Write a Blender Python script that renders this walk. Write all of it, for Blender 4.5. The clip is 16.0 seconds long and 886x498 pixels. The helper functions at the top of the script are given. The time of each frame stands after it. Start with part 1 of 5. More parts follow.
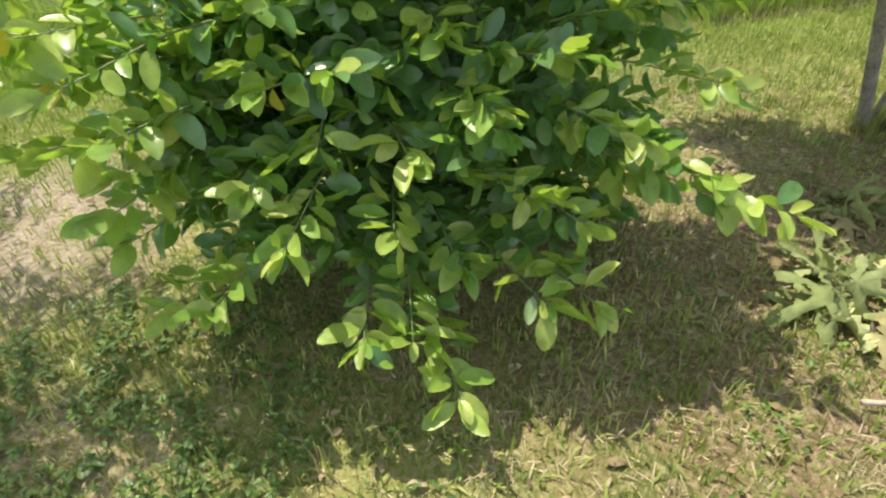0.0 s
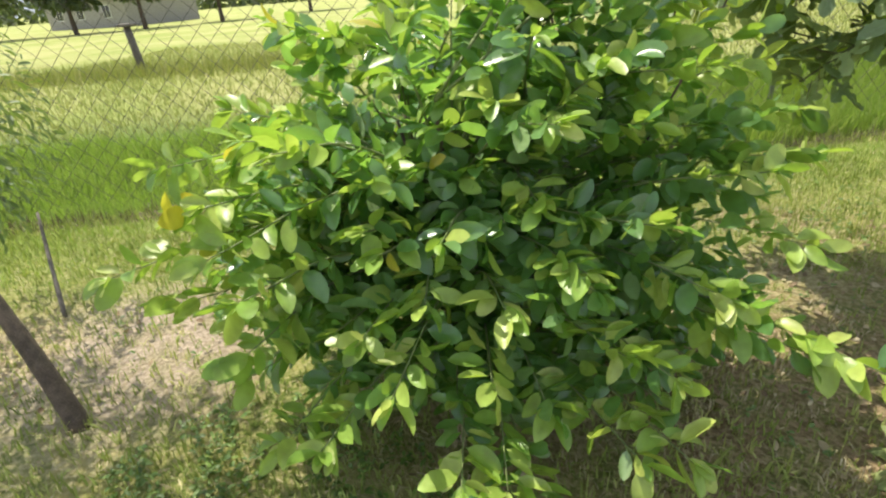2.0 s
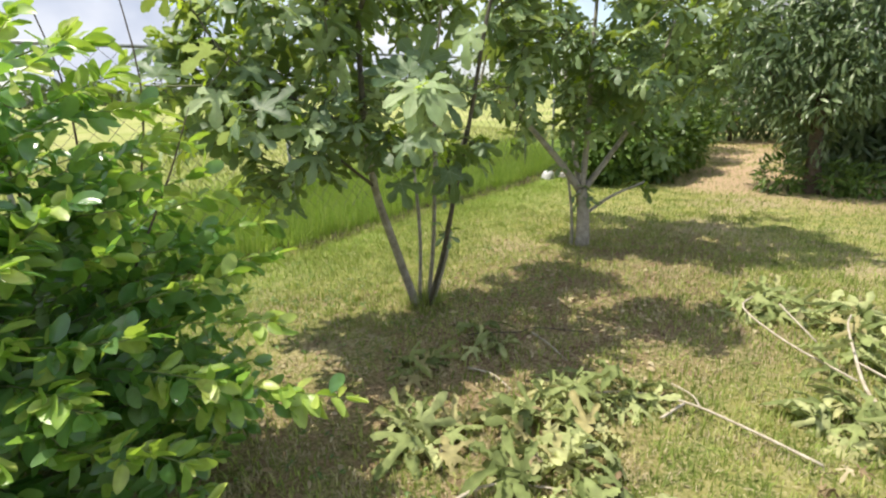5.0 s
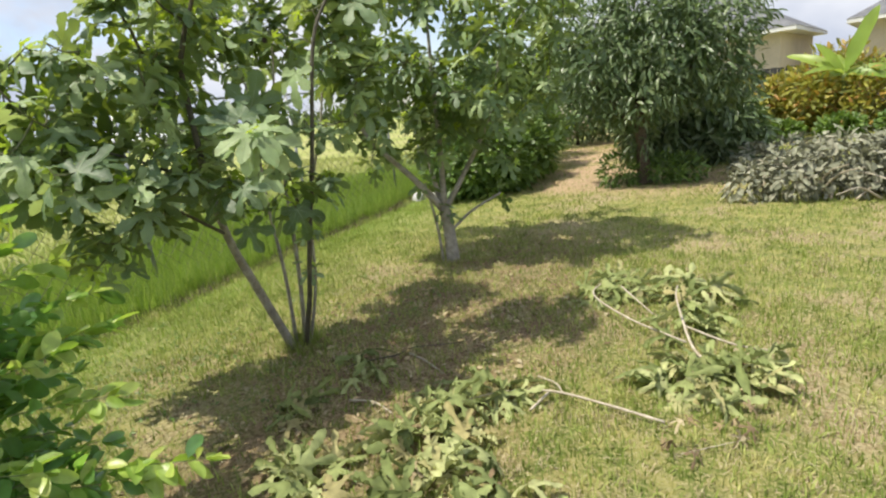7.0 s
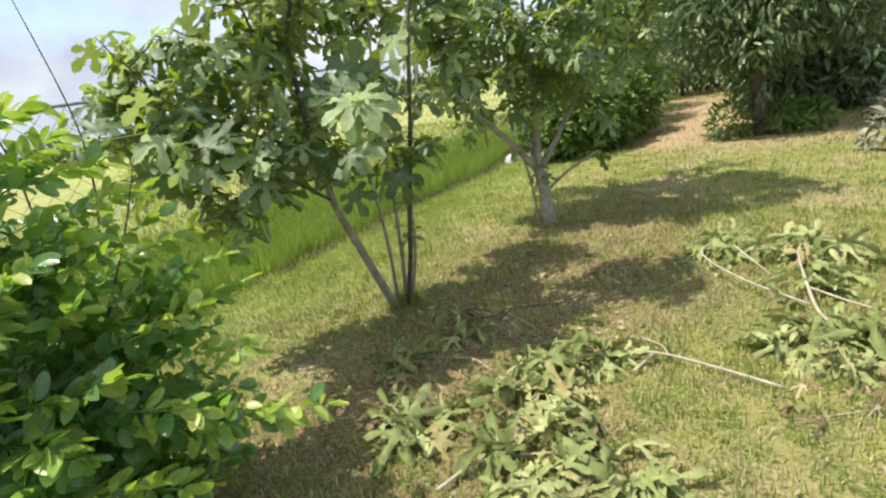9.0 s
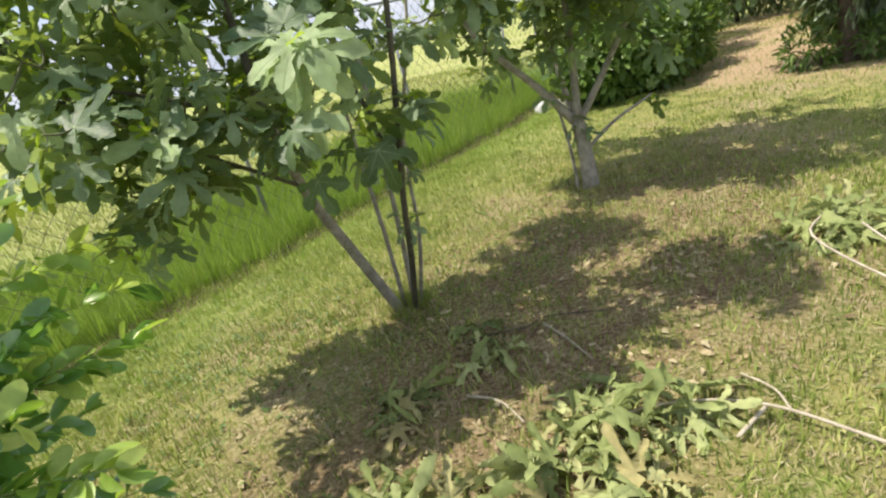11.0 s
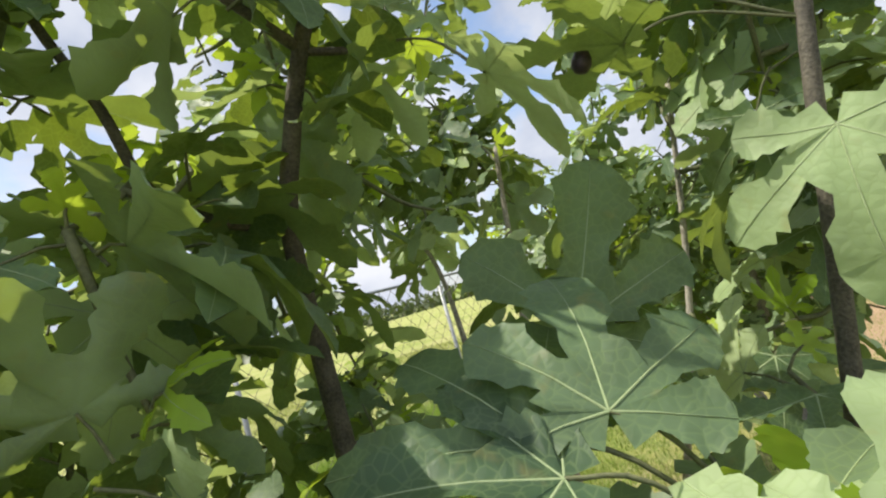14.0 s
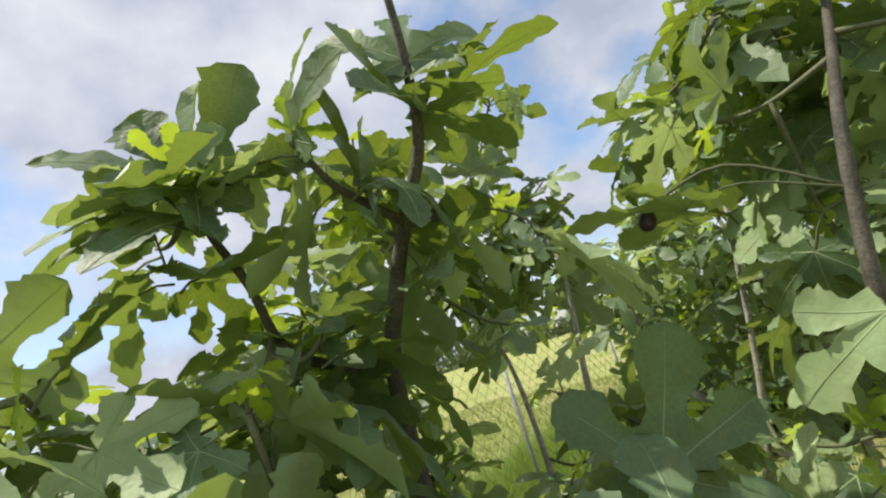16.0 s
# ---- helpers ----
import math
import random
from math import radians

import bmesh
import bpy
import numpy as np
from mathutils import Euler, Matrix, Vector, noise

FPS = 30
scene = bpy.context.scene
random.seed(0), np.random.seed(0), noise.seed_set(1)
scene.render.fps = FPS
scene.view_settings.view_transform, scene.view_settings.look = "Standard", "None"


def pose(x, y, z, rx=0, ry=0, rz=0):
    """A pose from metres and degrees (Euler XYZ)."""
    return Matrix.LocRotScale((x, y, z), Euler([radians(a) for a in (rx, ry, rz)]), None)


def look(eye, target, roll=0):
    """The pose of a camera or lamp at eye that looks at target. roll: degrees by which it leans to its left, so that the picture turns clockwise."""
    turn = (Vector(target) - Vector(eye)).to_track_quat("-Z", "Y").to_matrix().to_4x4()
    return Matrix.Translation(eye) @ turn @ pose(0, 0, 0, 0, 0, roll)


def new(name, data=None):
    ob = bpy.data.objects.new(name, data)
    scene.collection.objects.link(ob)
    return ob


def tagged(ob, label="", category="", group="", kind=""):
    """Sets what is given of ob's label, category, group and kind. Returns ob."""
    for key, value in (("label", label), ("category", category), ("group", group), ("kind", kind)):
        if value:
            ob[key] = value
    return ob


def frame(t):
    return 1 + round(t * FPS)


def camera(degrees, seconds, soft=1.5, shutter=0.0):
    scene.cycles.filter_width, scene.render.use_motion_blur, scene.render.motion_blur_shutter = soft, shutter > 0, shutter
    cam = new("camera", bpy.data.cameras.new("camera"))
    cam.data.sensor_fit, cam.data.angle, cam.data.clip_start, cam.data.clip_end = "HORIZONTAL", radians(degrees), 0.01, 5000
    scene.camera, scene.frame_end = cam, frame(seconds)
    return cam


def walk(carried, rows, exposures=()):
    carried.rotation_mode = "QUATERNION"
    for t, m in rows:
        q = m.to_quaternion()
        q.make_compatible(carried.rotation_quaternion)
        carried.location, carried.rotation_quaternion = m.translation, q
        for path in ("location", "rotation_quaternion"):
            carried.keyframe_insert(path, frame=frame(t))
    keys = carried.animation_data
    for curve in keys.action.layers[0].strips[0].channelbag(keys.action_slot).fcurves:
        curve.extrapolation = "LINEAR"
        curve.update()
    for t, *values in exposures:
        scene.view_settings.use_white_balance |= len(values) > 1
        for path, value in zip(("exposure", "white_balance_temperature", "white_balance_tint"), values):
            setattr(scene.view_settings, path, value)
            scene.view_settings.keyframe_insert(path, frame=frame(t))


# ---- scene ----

# ---------------------------------------------------------------- camera
cam = camera(80.0, 16.0, soft=2.2)
ROWS = [
    (0.0, 0.013, -0.004, 1.373, 52.30, 1.83, 0.08),
    (0.5, -0.075, -0.002, 1.481, 54.83, 2.18, 2.09),
    (1.0, -0.072, -0.030, 1.564, 59.04, 4.05, 4.20),
    (1.5, -0.077, -0.024, 1.555, 62.35, 4.30, 5.72),
    (2.0, -0.079, -0.033, 1.566, 63.29, 4.17, 6.25),
    (2.5, -0.080, -0.051, 1.543, 62.28, 3.15, 4.49),
    (3.0, -0.100, -0.055, 1.533, 61.26, 1.72, 0.59),
    (3.5, -0.093, -0.088, 1.516, 62.05, 0.37, -6.27),
    (4.0, -0.084, -0.177, 1.530, 64.80, -0.04, -16.45),
    (4.5, 0.076, -0.361, 1.500, 68.79, 0.56, -27.23),
    (5.0, 0.190, -0.480, 1.664, 73.03, 1.87, -37.24),
    (5.2, 0.212, -0.491, 1.694, 74.38, 2.50, -40.85),
    (7.3, 0.280, -0.680, 1.675, 74.72, 7.19, -50.99),
    (7.5, 0.246, -0.652, 1.674, 74.62, 7.51, -48.80),
    (8.0, 0.163, -0.590, 1.689, 74.23, 8.48, -43.23),
    (8.5, 0.152, -0.586, 1.665, 73.77, 9.31, -40.02),
    (9.0, 0.227, -0.666, 1.676, 72.35, 10.93, -41.60),
    (9.2, 0.259, -0.694, 1.673, 71.64, 11.77, -42.92),
    (11.3, 1.044, 0.192, 1.565, 67.58, 14.43, -38.11),
    (11.5, 1.089, 0.327, 1.561, 69.35, 13.77, -35.80),
    (12.0, 1.211, 0.774, 1.606, 75.22, 10.91, -32.59),
    (12.5, 1.156, 1.121, 1.755, 81.94, 9.98, -34.17),
    (13.0, 1.239, 1.407, 1.856, 89.10, 10.48, -35.55),
    (13.5, 1.351, 1.587, 1.887, 92.74, 12.66, -37.51),
    (14.0, 1.469, 1.692, 1.884, 95.38, 16.48, -38.47),
    (14.5, 1.477, 1.678, 2.008, 95.60, 19.58, -39.23),
    (15.0, 1.482, 1.627, 2.082, 97.48, 21.76, -37.19),
    (15.5, 1.429, 1.563, 2.079, 100.30, 19.91, -34.54),
    (16.0, 1.369, 1.589, 2.034, 102.56, 17.48, -32.52),
]
EXPOSURES = [(0.0, 0.80), (3.0, 0.86), (4.0, 0.80), (5.2, 0.70), (7.3, 0.56), (9.2, 0.67), (12.0, 0.65), (12.7, 0.70), (14.0, 0.58), (16.0, 0.42)]
walk(cam, [(t, pose(x, y, z, rx, ry, rz)) for t, x, y, z, rx, ry, rz in ROWS], EXPOSURES)

# ---------------------------------------------------------------- light
SUN_ELEV, SUN_AZ = radians(64), math.atan2(-0.77, 0.63)   # azimuth from +y towards +x
SUN_DIR = Vector((math.sin(SUN_AZ) * math.cos(SUN_ELEV), math.cos(SUN_AZ) * math.cos(SUN_ELEV), math.sin(SUN_ELEV)))


def make_world():
    world = bpy.data.worlds.new("sky")
    world.use_nodes = True
    scene.world = world
    nt = world.node_tree
    nt.nodes.clear()
    out = nt.nodes.new("ShaderNodeOutputWorld")
    bg = nt.nodes.new("ShaderNodeBackground")
    sky = nt.nodes.new("ShaderNodeTexSky")
    sky.sky_type, sky.sun_disc = "NISHITA", False
    sky.sun_elevation, sky.sun_rotation = SUN_ELEV, SUN_AZ
    sky.air_density, sky.dust_density = 1.0, 1.2
    co = nt.nodes.new("ShaderNodeTexCoord")
    mp = nt.nodes.new("ShaderNodeMapping")
    mp.inputs["Scale"].default_value = (1.0, 1.0, 1.35)
    mp.inputs["Location"].default_value = (0.35, 0.12, 0.2)
    n1 = nt.nodes.new("ShaderNodeTexNoise")
    n1.inputs["Scale"].default_value, n1.inputs["Detail"].default_value, n1.inputs["Roughness"].default_value = 2.6, 8, 0.55
    ramp = nt.nodes.new("ShaderNodeValToRGB")
    ramp.color_ramp.elements[0].position, ramp.color_ramp.elements[1].position = 0.37, 0.50
    n2 = nt.nodes.new("ShaderNodeTexNoise")
    n2.inputs["Scale"].default_value, n2.inputs["Detail"].default_value = 4.0, 5
    shade = nt.nodes.new("ShaderNodeValToRGB")
    shade.color_ramp.elements[0].position, shade.color_ramp.elements[1].position = 0.35, 0.65
    shade.color_ramp.elements[0].color = (2.3, 2.6, 3.3, 1)
    shade.color_ramp.elements[1].color = (4.2, 4.3, 4.6, 1)
    mix = nt.nodes.new("ShaderNodeMix")
    mix.data_type = "RGBA"
    lk = nt.links.new
    lk(co.outputs["Generated"], mp.inputs["Vector"])
    lk(mp.outputs["Vector"], n1.inputs["Vector"])
    lk(mp.outputs["Vector"], n2.inputs["Vector"])
    lk(n1.outputs["Fac"], ramp.inputs["Fac"])
    lk(n2.outputs["Fac"], shade.inputs["Fac"])
    lk(ramp.outputs["Color"], mix.inputs[0])
    lk(sky.outputs["Color"], mix.inputs[6])
    lk(shade.outputs["Color"], mix.inputs[7])
    lk(mix.outputs[2], bg.inputs["Color"])
    bg.inputs["Strength"].default_value = 0.15
    lk(bg.outputs["Background"], out.inputs["Surface"])


make_world()
sun_data = bpy.data.lights.new("sun", "SUN")
sun_data.energy, sun_data.angle, sun_data.color = 3.9, radians(0.53), (1.0, 0.925, 0.79)
sun = new("sun", sun_data)
sun.matrix_world = look(SUN_DIR * 50, (0, 0, 0))


# ---------------------------------------------------------------- materials
def node_mat(name):
    m = bpy.data.materials.new(name)
    m.use_nodes = True
    nt = m.node_tree
    nt.nodes.clear()
    return m, nt, nt.nodes.new("ShaderNodeOutputMaterial")


def ramp_node(nt, stops):
    r = nt.nodes.new("ShaderNodeValToRGB")
    els = r.color_ramp.elements
    while len(els) < len(stops):
        els.new(0.5)
    for e, (p, c) in zip(els, stops):
        e.position, e.color = p, (*c, 1)
    return r


def leaf_material(name, stops, rough=0.42, trans=0.38, tcol=(0.35, 0.5, 0.05), spot=(0.3, 0.24, 0.08), fine=60.0, sheen=0.5, patch=0.0, net=0.0):
    """Leaves: hue varies from leaf to leaf, blotches within the leaf, light shines through."""
    m, nt, out = node_mat(name)
    lk = nt.links.new
    geo, info = nt.nodes.new("ShaderNodeNewGeometry"), nt.nodes.new("ShaderNodeObjectInfo")
    add = nt.nodes.new("ShaderNodeMath")
    add.operation = "ADD"
    fr = nt.nodes.new("ShaderNodeMath")
    fr.operation = "FRACT"
    lk(geo.outputs["Random Per Island"], add.inputs[0])
    lk(info.outputs["Random"], add.inputs[1])
    lk(add.outputs[0], fr.inputs[0])
    r = ramp_node(nt, stops)
    lk(fr.outputs[0], r.inputs["Fac"])
    if patch:
        pn = nt.nodes.new("ShaderNodeTexNoise")
        pn.inputs["Scale"].default_value, pn.inputs["Detail"].default_value, pn.inputs["Roughness"].default_value = patch, 5, 0.65
        lk(geo.outputs["Position"], pn.inputs["Vector"])
        spread = nt.nodes.new("ShaderNodeMapRange")
        spread.inputs[1].default_value, spread.inputs[2].default_value = 0.36, 0.64
        lk(pn.outputs["Fac"], spread.inputs[0])
        both = nt.nodes.new("ShaderNodeMix")
        both.inputs[0].default_value = 0.66
        lk(fr.outputs[0], both.inputs[2])
        lk(spread.outputs[0], both.inputs[3])
        lk(both.outputs[0], r.inputs["Fac"])
    co = nt.nodes.new("ShaderNodeTexCoord")
    noi = nt.nodes.new("ShaderNodeTexNoise")
    noi.inputs["Scale"].default_value, noi.inputs["Detail"].default_value = fine, 4
    lk(geo.outputs["Position"], noi.inputs["Vector"])
    sp = ramp_node(nt, [(0.62, (0, 0, 0)), (0.78, (1, 1, 1))])
    lk(noi.outputs["Fac"], sp.inputs["Fac"])
    fac = nt.nodes.new("ShaderNodeMath")
    fac.operation = "MULTIPLY"
    fac.inputs[1].default_value = 0.45
    lk(sp.outputs["Color"], fac.inputs[0])
    mx = nt.nodes.new("ShaderNodeMix")
    mx.data_type = "RGBA"
    lk(fac.outputs[0], mx.inputs[0])
    mot = nt.nodes.new("ShaderNodeTexNoise")
    mot.inputs["Scale"].default_value, mot.inputs["Detail"].default_value = fine * 0.35, 3
    lk(geo.outputs["Position"], mot.inputs["Vector"])
    tone = nt.nodes.new("ShaderNodeMapRange")
    tone.inputs[1].default_value, tone.inputs[2].default_value, tone.inputs[3].default_value, tone.inputs[4].default_value = 0.3, 0.7, 0.72, 1.25
    lk(mot.outputs["Fac"], tone.inputs[0])
    scl = nt.nodes.new("ShaderNodeVectorMath")
    scl.operation = "SCALE"
    lk(r.outputs["Color"], scl.inputs[0])
    lk(tone.outputs[0], scl.inputs["Scale"])
    lk(scl.outputs["Vector"], mx.inputs[6])
    mx.inputs[7].default_value = (*spot, 1)
    p = nt.nodes.new("ShaderNodeBsdfPrincipled")
    lk(mx.outputs[2], p.inputs["Base Color"])
    p.inputs["Roughness"].default_value = rough
    p.inputs["Specular IOR Level"].default_value = sheen
    bump = nt.nodes.new("ShaderNodeBump")
    bump.inputs["Strength"].default_value, bump.inputs["Distance"].default_value = 0.35, 0.004
    lk(noi.outputs["Fac"], bump.inputs["Height"])
    lk(bump.outputs["Normal"], p.inputs["Normal"])
    if net:
        vor = nt.nodes.new("ShaderNodeTexVoronoi")
        vor.feature = "DISTANCE_TO_EDGE"
        vor.inputs["Scale"].default_value = net
        lk(geo.outputs["Position"], vor.inputs["Vector"])
        edge = ramp_node(nt, [(0.0, (1, 1, 1)), (0.09, (0, 0, 0))])
        lk(vor.outputs["Distance"], edge.inputs["Fac"])
        weak = nt.nodes.new("ShaderNodeMath")
        weak.operation = "MULTIPLY"
        weak.inputs[1].default_value = 0.32
        lk(edge.outputs["Color"], weak.inputs[0])
        vein = nt.nodes.new("ShaderNodeMix")
        vein.data_type = "RGBA"
        lk(weak.outputs[0], vein.inputs[0])
        lk(mx.outputs[2], vein.inputs[6])
        vein.inputs[7].default_value = (0.26, 0.36, 0.14, 1)
        lk(vein.outputs[2], p.inputs["Base Color"])
        low = nt.nodes.new("ShaderNodeBump")
        low.inputs["Strength"].default_value, low.inputs["Distance"].default_value = 0.5, 0.002
        lk(vor.outputs["Distance"], low.inputs["Height"])
        lk(bump.outputs["Normal"], low.inputs["Normal"])
        lk(low.outputs["Normal"], p.inputs["Normal"])
    tr = nt.nodes.new("ShaderNodeBsdfTranslucent")
    tmix = nt.nodes.new("ShaderNodeMix")
    tmix.data_type = "RGBA"
    tmix.inputs[0].default_value = 0.65
    lk(mx.outputs[2], tmix.inputs[6])
    tmix.inputs[7].default_value = (*tcol, 1)
    lk(tmix.outputs[2], tr.inputs["Color"])
    sh = nt.nodes.new("ShaderNodeMixShader")
    sh.inputs[0].default_value = trans
    lk(p.outputs[0], sh.inputs[1])
    lk(tr.outputs[0], sh.inputs[2])
    lk(sh.outputs[0], out.inputs["Surface"])
    return m


def plain_material(name, a, b, scale=8.0, rough=0.8, metal=0.0, bump=0.3, dist=0.01, stretch=(1, 1, 1)):
    """Two tones mixed by broad and fine noise, with a matching relief."""
    m, nt, out = node_mat(name)
    lk = nt.links.new
    co = nt.nodes.new("ShaderNodeTexCoord")
    mp = nt.nodes.new("ShaderNodeMapping")
    mp.inputs["Scale"].default_value = stretch
    lk(co.outputs["Object"], mp.inputs["Vector"])
    n1, n2 = nt.nodes.new("ShaderNodeTexNoise"), nt.nodes.new("ShaderNodeTexNoise")
    n1.inputs["Scale"].default_value, n1.inputs["Detail"].default_value = scale, 6
    n2.inputs["Scale"].default_value, n2.inputs["Detail"].default_value = scale * 9, 4
    for n in (n1, n2):
        lk(mp.outputs["Vector"], n.inputs["Vector"])
    mul = nt.nodes.new("ShaderNodeMath")
    mul.operation = "ADD"
    half = nt.nodes.new("ShaderNodeMath")
    half.operation = "MULTIPLY"
    half.inputs[1].default_value = 0.5
    lk(n1.outputs["Fac"], mul.inputs[0])
    lk(n2.outputs["Fac"], mul.inputs[1])
    lk(mul.outputs[0], half.inputs[0])
    r = ramp_node(nt, [(0.38, a), (0.62, b)])
    lk(half.outputs[0], r.inputs["Fac"])
    p = nt.nodes.new("ShaderNodeBsdfPrincipled")
    lk(r.outputs["Color"], p.inputs["Base Color"])
    p.inputs["Roughness"].default_value, p.inputs["Metallic"].default_value = rough, metal
    bp = nt.nodes.new("ShaderNodeBump")
    bp.inputs["Strength"].default_value, bp.inputs["Distance"].default_value = bump, dist
    lk(half.outputs[0], bp.inputs["Height"])
    lk(bp.outputs["Normal"], p.inputs["Normal"])
    lk(p.outputs[0], out.inputs["Surface"])
    return m


GUAVA = leaf_material("guava_leaf", [(0.0, (0.075, 0.175, 0.06)), (0.4, (0.125, 0.26, 0.085)), (0.8, (0.20, 0.35, 0.13)), (1.0, (0.33, 0.45, 0.21))], rough=0.26, trans=0.46, tcol=(0.40, 0.70, 0.06), sheen=1.0)
GUAVA_YOUNG = leaf_material("guava_young_leaf", [(0.0, (0.20, 0.36, 0.06)), (0.6, (0.37, 0.50, 0.10)), (1.0, (0.52, 0.58, 0.15))], rough=0.38, trans=0.42, tcol=(0.46, 0.68, 0.05), sheen=0.7)
GUAVA_RED = leaf_material("guava_red_leaf", [(0.0, (0.46, 0.48, 0.05)), (1.0, (0.48, 0.38, 0.06))], rough=0.4, trans=0.45, tcol=(0.75, 0.72, 0.05))
FIG = leaf_material("fig_leaf", [(0.0, (0.05, 0.098, 0.048)), (0.5, (0.105, 0.172, 0.085)), (1.0, (0.24, 0.325, 0.18))], rough=0.5, trans=0.29, tcol=(0.46, 0.58, 0.03), fine=35, sheen=0.45, net=75.0)
# lighter copy of the fig leaf: the look of full sun put into the colour
FIG_SUNLIT = leaf_material("fig_sunlit_leaf", [(0.0, (0.30, 0.41, 0.20)), (1.0, (0.44, 0.54, 0.29))], rough=0.55, trans=0.36, tcol=(0.6, 0.72, 0.16), fine=35, sheen=0.4, net=75.0)
FIG_YOUNG = leaf_material("fig_young_leaf", [(0.0, (0.26, 0.42, 0.04)), (1.0, (0.40, 0.52, 0.06))], rough=0.45, trans=0.45, tcol=(0.6, 0.75, 0.05))
FIG_VEIN = plain_material("fig_vein", (0.27, 0.35, 0.16), (0.35, 0.43, 0.22), 30, 0.6)
WILTED = leaf_material("wilted_leaf", [(0.0, (0.13, 0.17, 0.055)), (0.4, (0.29, 0.34, 0.13)), (0.8, (0.46, 0.49, 0.23)), (1.0, (0.37, 0.32, 0.15))], rough=0.7, trans=0.22, tcol=(0.5, 0.56, 0.2), spot=(0.30, 0.25, 0.12), sheen=0.2)
DEAD = leaf_material("dead_leaf", [(0.0, (0.16, 0.11, 0.06)), (0.6, (0.33, 0.25, 0.14)), (1.0, (0.50, 0.43, 0.27))], rough=0.85, trans=0.1, tcol=(0.4, 0.25, 0.1))
GREY_LEAF = leaf_material("dry_brush_leaf", [(0.0, (0.17, 0.18, 0.12)), (0.6, (0.30, 0.31, 0.22)), (1.0, (0.38, 0.37, 0.28))], rough=0.8, trans=0.15, tcol=(0.4, 0.4, 0.25))
MANGO = leaf_material("dark_glossy_leaf", [(0.0, (0.08, 0.13, 0.055)), (0.6, (0.14, 0.20, 0.085)), (1.0, (0.24, 0.30, 0.15))], rough=0.35, trans=0.25, tcol=(0.2, 0.32, 0.05))
SHRUB = leaf_material("shrub_leaf", [(0.0, (0.07, 0.13, 0.03)), (0.6, (0.13, 0.22, 0.045)), (1.0, (0.21, 0.31, 0.065))], rough=0.45, trans=0.3, tcol=(0.25, 0.4, 0.04))
CROTON = leaf_material("croton_leaf", [(0.0, (0.14, 0.17, 0.03)), (0.45, (0.28, 0.30, 0.05)), (0.8, (0.42, 0.38, 0.06)), (1.0, (0.42, 0.19, 0.06))], rough=0.45, trans=0.3, tcol=(0.6, 0.5, 0.06))
BANANA = leaf_material("banana_leaf", [(0.0, (0.20, 0.32, 0.05)), (1.0, (0.36, 0.48, 0.08))], rough=0.4, trans=0.45, tcol=(0.6, 0.75, 0.1), fine=8)
FINE_LEAF = leaf_material("sapling_leaf", [(0.0, (0.08, 0.14, 0.05)), (1.0, (0.18, 0.24, 0.09))], rough=0.5, trans=0.3)
FAR_LEAF = leaf_material("far_tree_leaf", [(0.0, (0.05, 0.075, 0.035)), (1.0, (0.10, 0.13, 0.06))], rough=0.7, trans=0.15, fine=3)
TURF = leaf_material("turf_blade", [(0.0, (0.075, 0.125, 0.022)), (0.4, (0.24, 0.315, 0.07)), (0.7, (0.40, 0.45, 0.14)), (0.88, (0.58, 0.53, 0.22)), (1.0, (0.70, 0.60, 0.34))], rough=0.65, trans=0.3, tcol=(0.46, 0.52, 0.1), sheen=0.3, patch=3.4)
STRAW = leaf_material("straw", [(0.0, (0.38, 0.31, 0.17)), (1.0, (0.58, 0.5, 0.33))], rough=0.8, trans=0.1, tcol=(0.5, 0.45, 0.25), sheen=0.2)
TALL = leaf_material("tall_grass_blade", [(0.0, (0.12, 0.20, 0.03)), (0.5, (0.23, 0.33, 0.06)), (1.0, (0.40, 0.44, 0.12))], rough=0.5, trans=0.4, tcol=(0.4, 0.62, 0.06), sheen=0.3)
LUSH = leaf_material("lush_lawn_blade", [(0.0, (0.16, 0.22, 0.05)), (0.5, (0.28, 0.33, 0.085)), (1.0, (0.42, 0.42, 0.14))], rough=0.6, trans=0.35, tcol=(0.45, 0.55, 0.08), sheen=0.3)
FIELD = leaf_material("field_blade", [(0.0, (0.23, 0.30, 0.075)), (0.5, (0.32, 0.36, 0.11)), (1.0, (0.42, 0.41, 0.17))], rough=0.65, trans=0.3, tcol=(0.5, 0.55, 0.15), sheen=0.2)
TUFT = leaf_material("tuft_blade", [(0.0, (0.20, 0.22, 0.06)), (1.0, (0.36, 0.31, 0.12))], rough=0.7, trans=0.3)
# dead thatch, coloured extra dark for the shade at the foot of the grass
SHADED_THATCH = leaf_material("shaded_dead_thatch", [(0.0, (0.045, 0.045, 0.022)), (0.7, (0.11, 0.10, 0.045)), (1.0, (0.22, 0.18, 0.09))], rough=0.8, trans=0.15, tcol=(0.3, 0.28, 0.1))
BARK_DARK = plain_material("dark_bark", (0.06, 0.045, 0.032), (0.16, 0.12, 0.085), 22, 0.85, bump=0.6)
BARK_FIG = plain_material("fig_bark", (0.20, 0.18, 0.145), (0.45, 0.415, 0.35), 14, 0.85, bump=0.5)
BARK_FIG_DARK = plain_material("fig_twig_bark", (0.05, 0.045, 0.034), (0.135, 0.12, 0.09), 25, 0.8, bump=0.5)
TWIG_GREEN = plain_material("green_twig", (0.12, 0.17, 0.05), (0.22, 0.26, 0.09), 25, 0.6)
FIG_TWIG = plain_material("fig_young_twig", (0.085, 0.095, 0.045), (0.17, 0.18, 0.085), 25, 0.7)
STICK = plain_material("cut_stick", (0.34, 0.28, 0.2), (0.56, 0.5, 0.4), 20, 0.8)
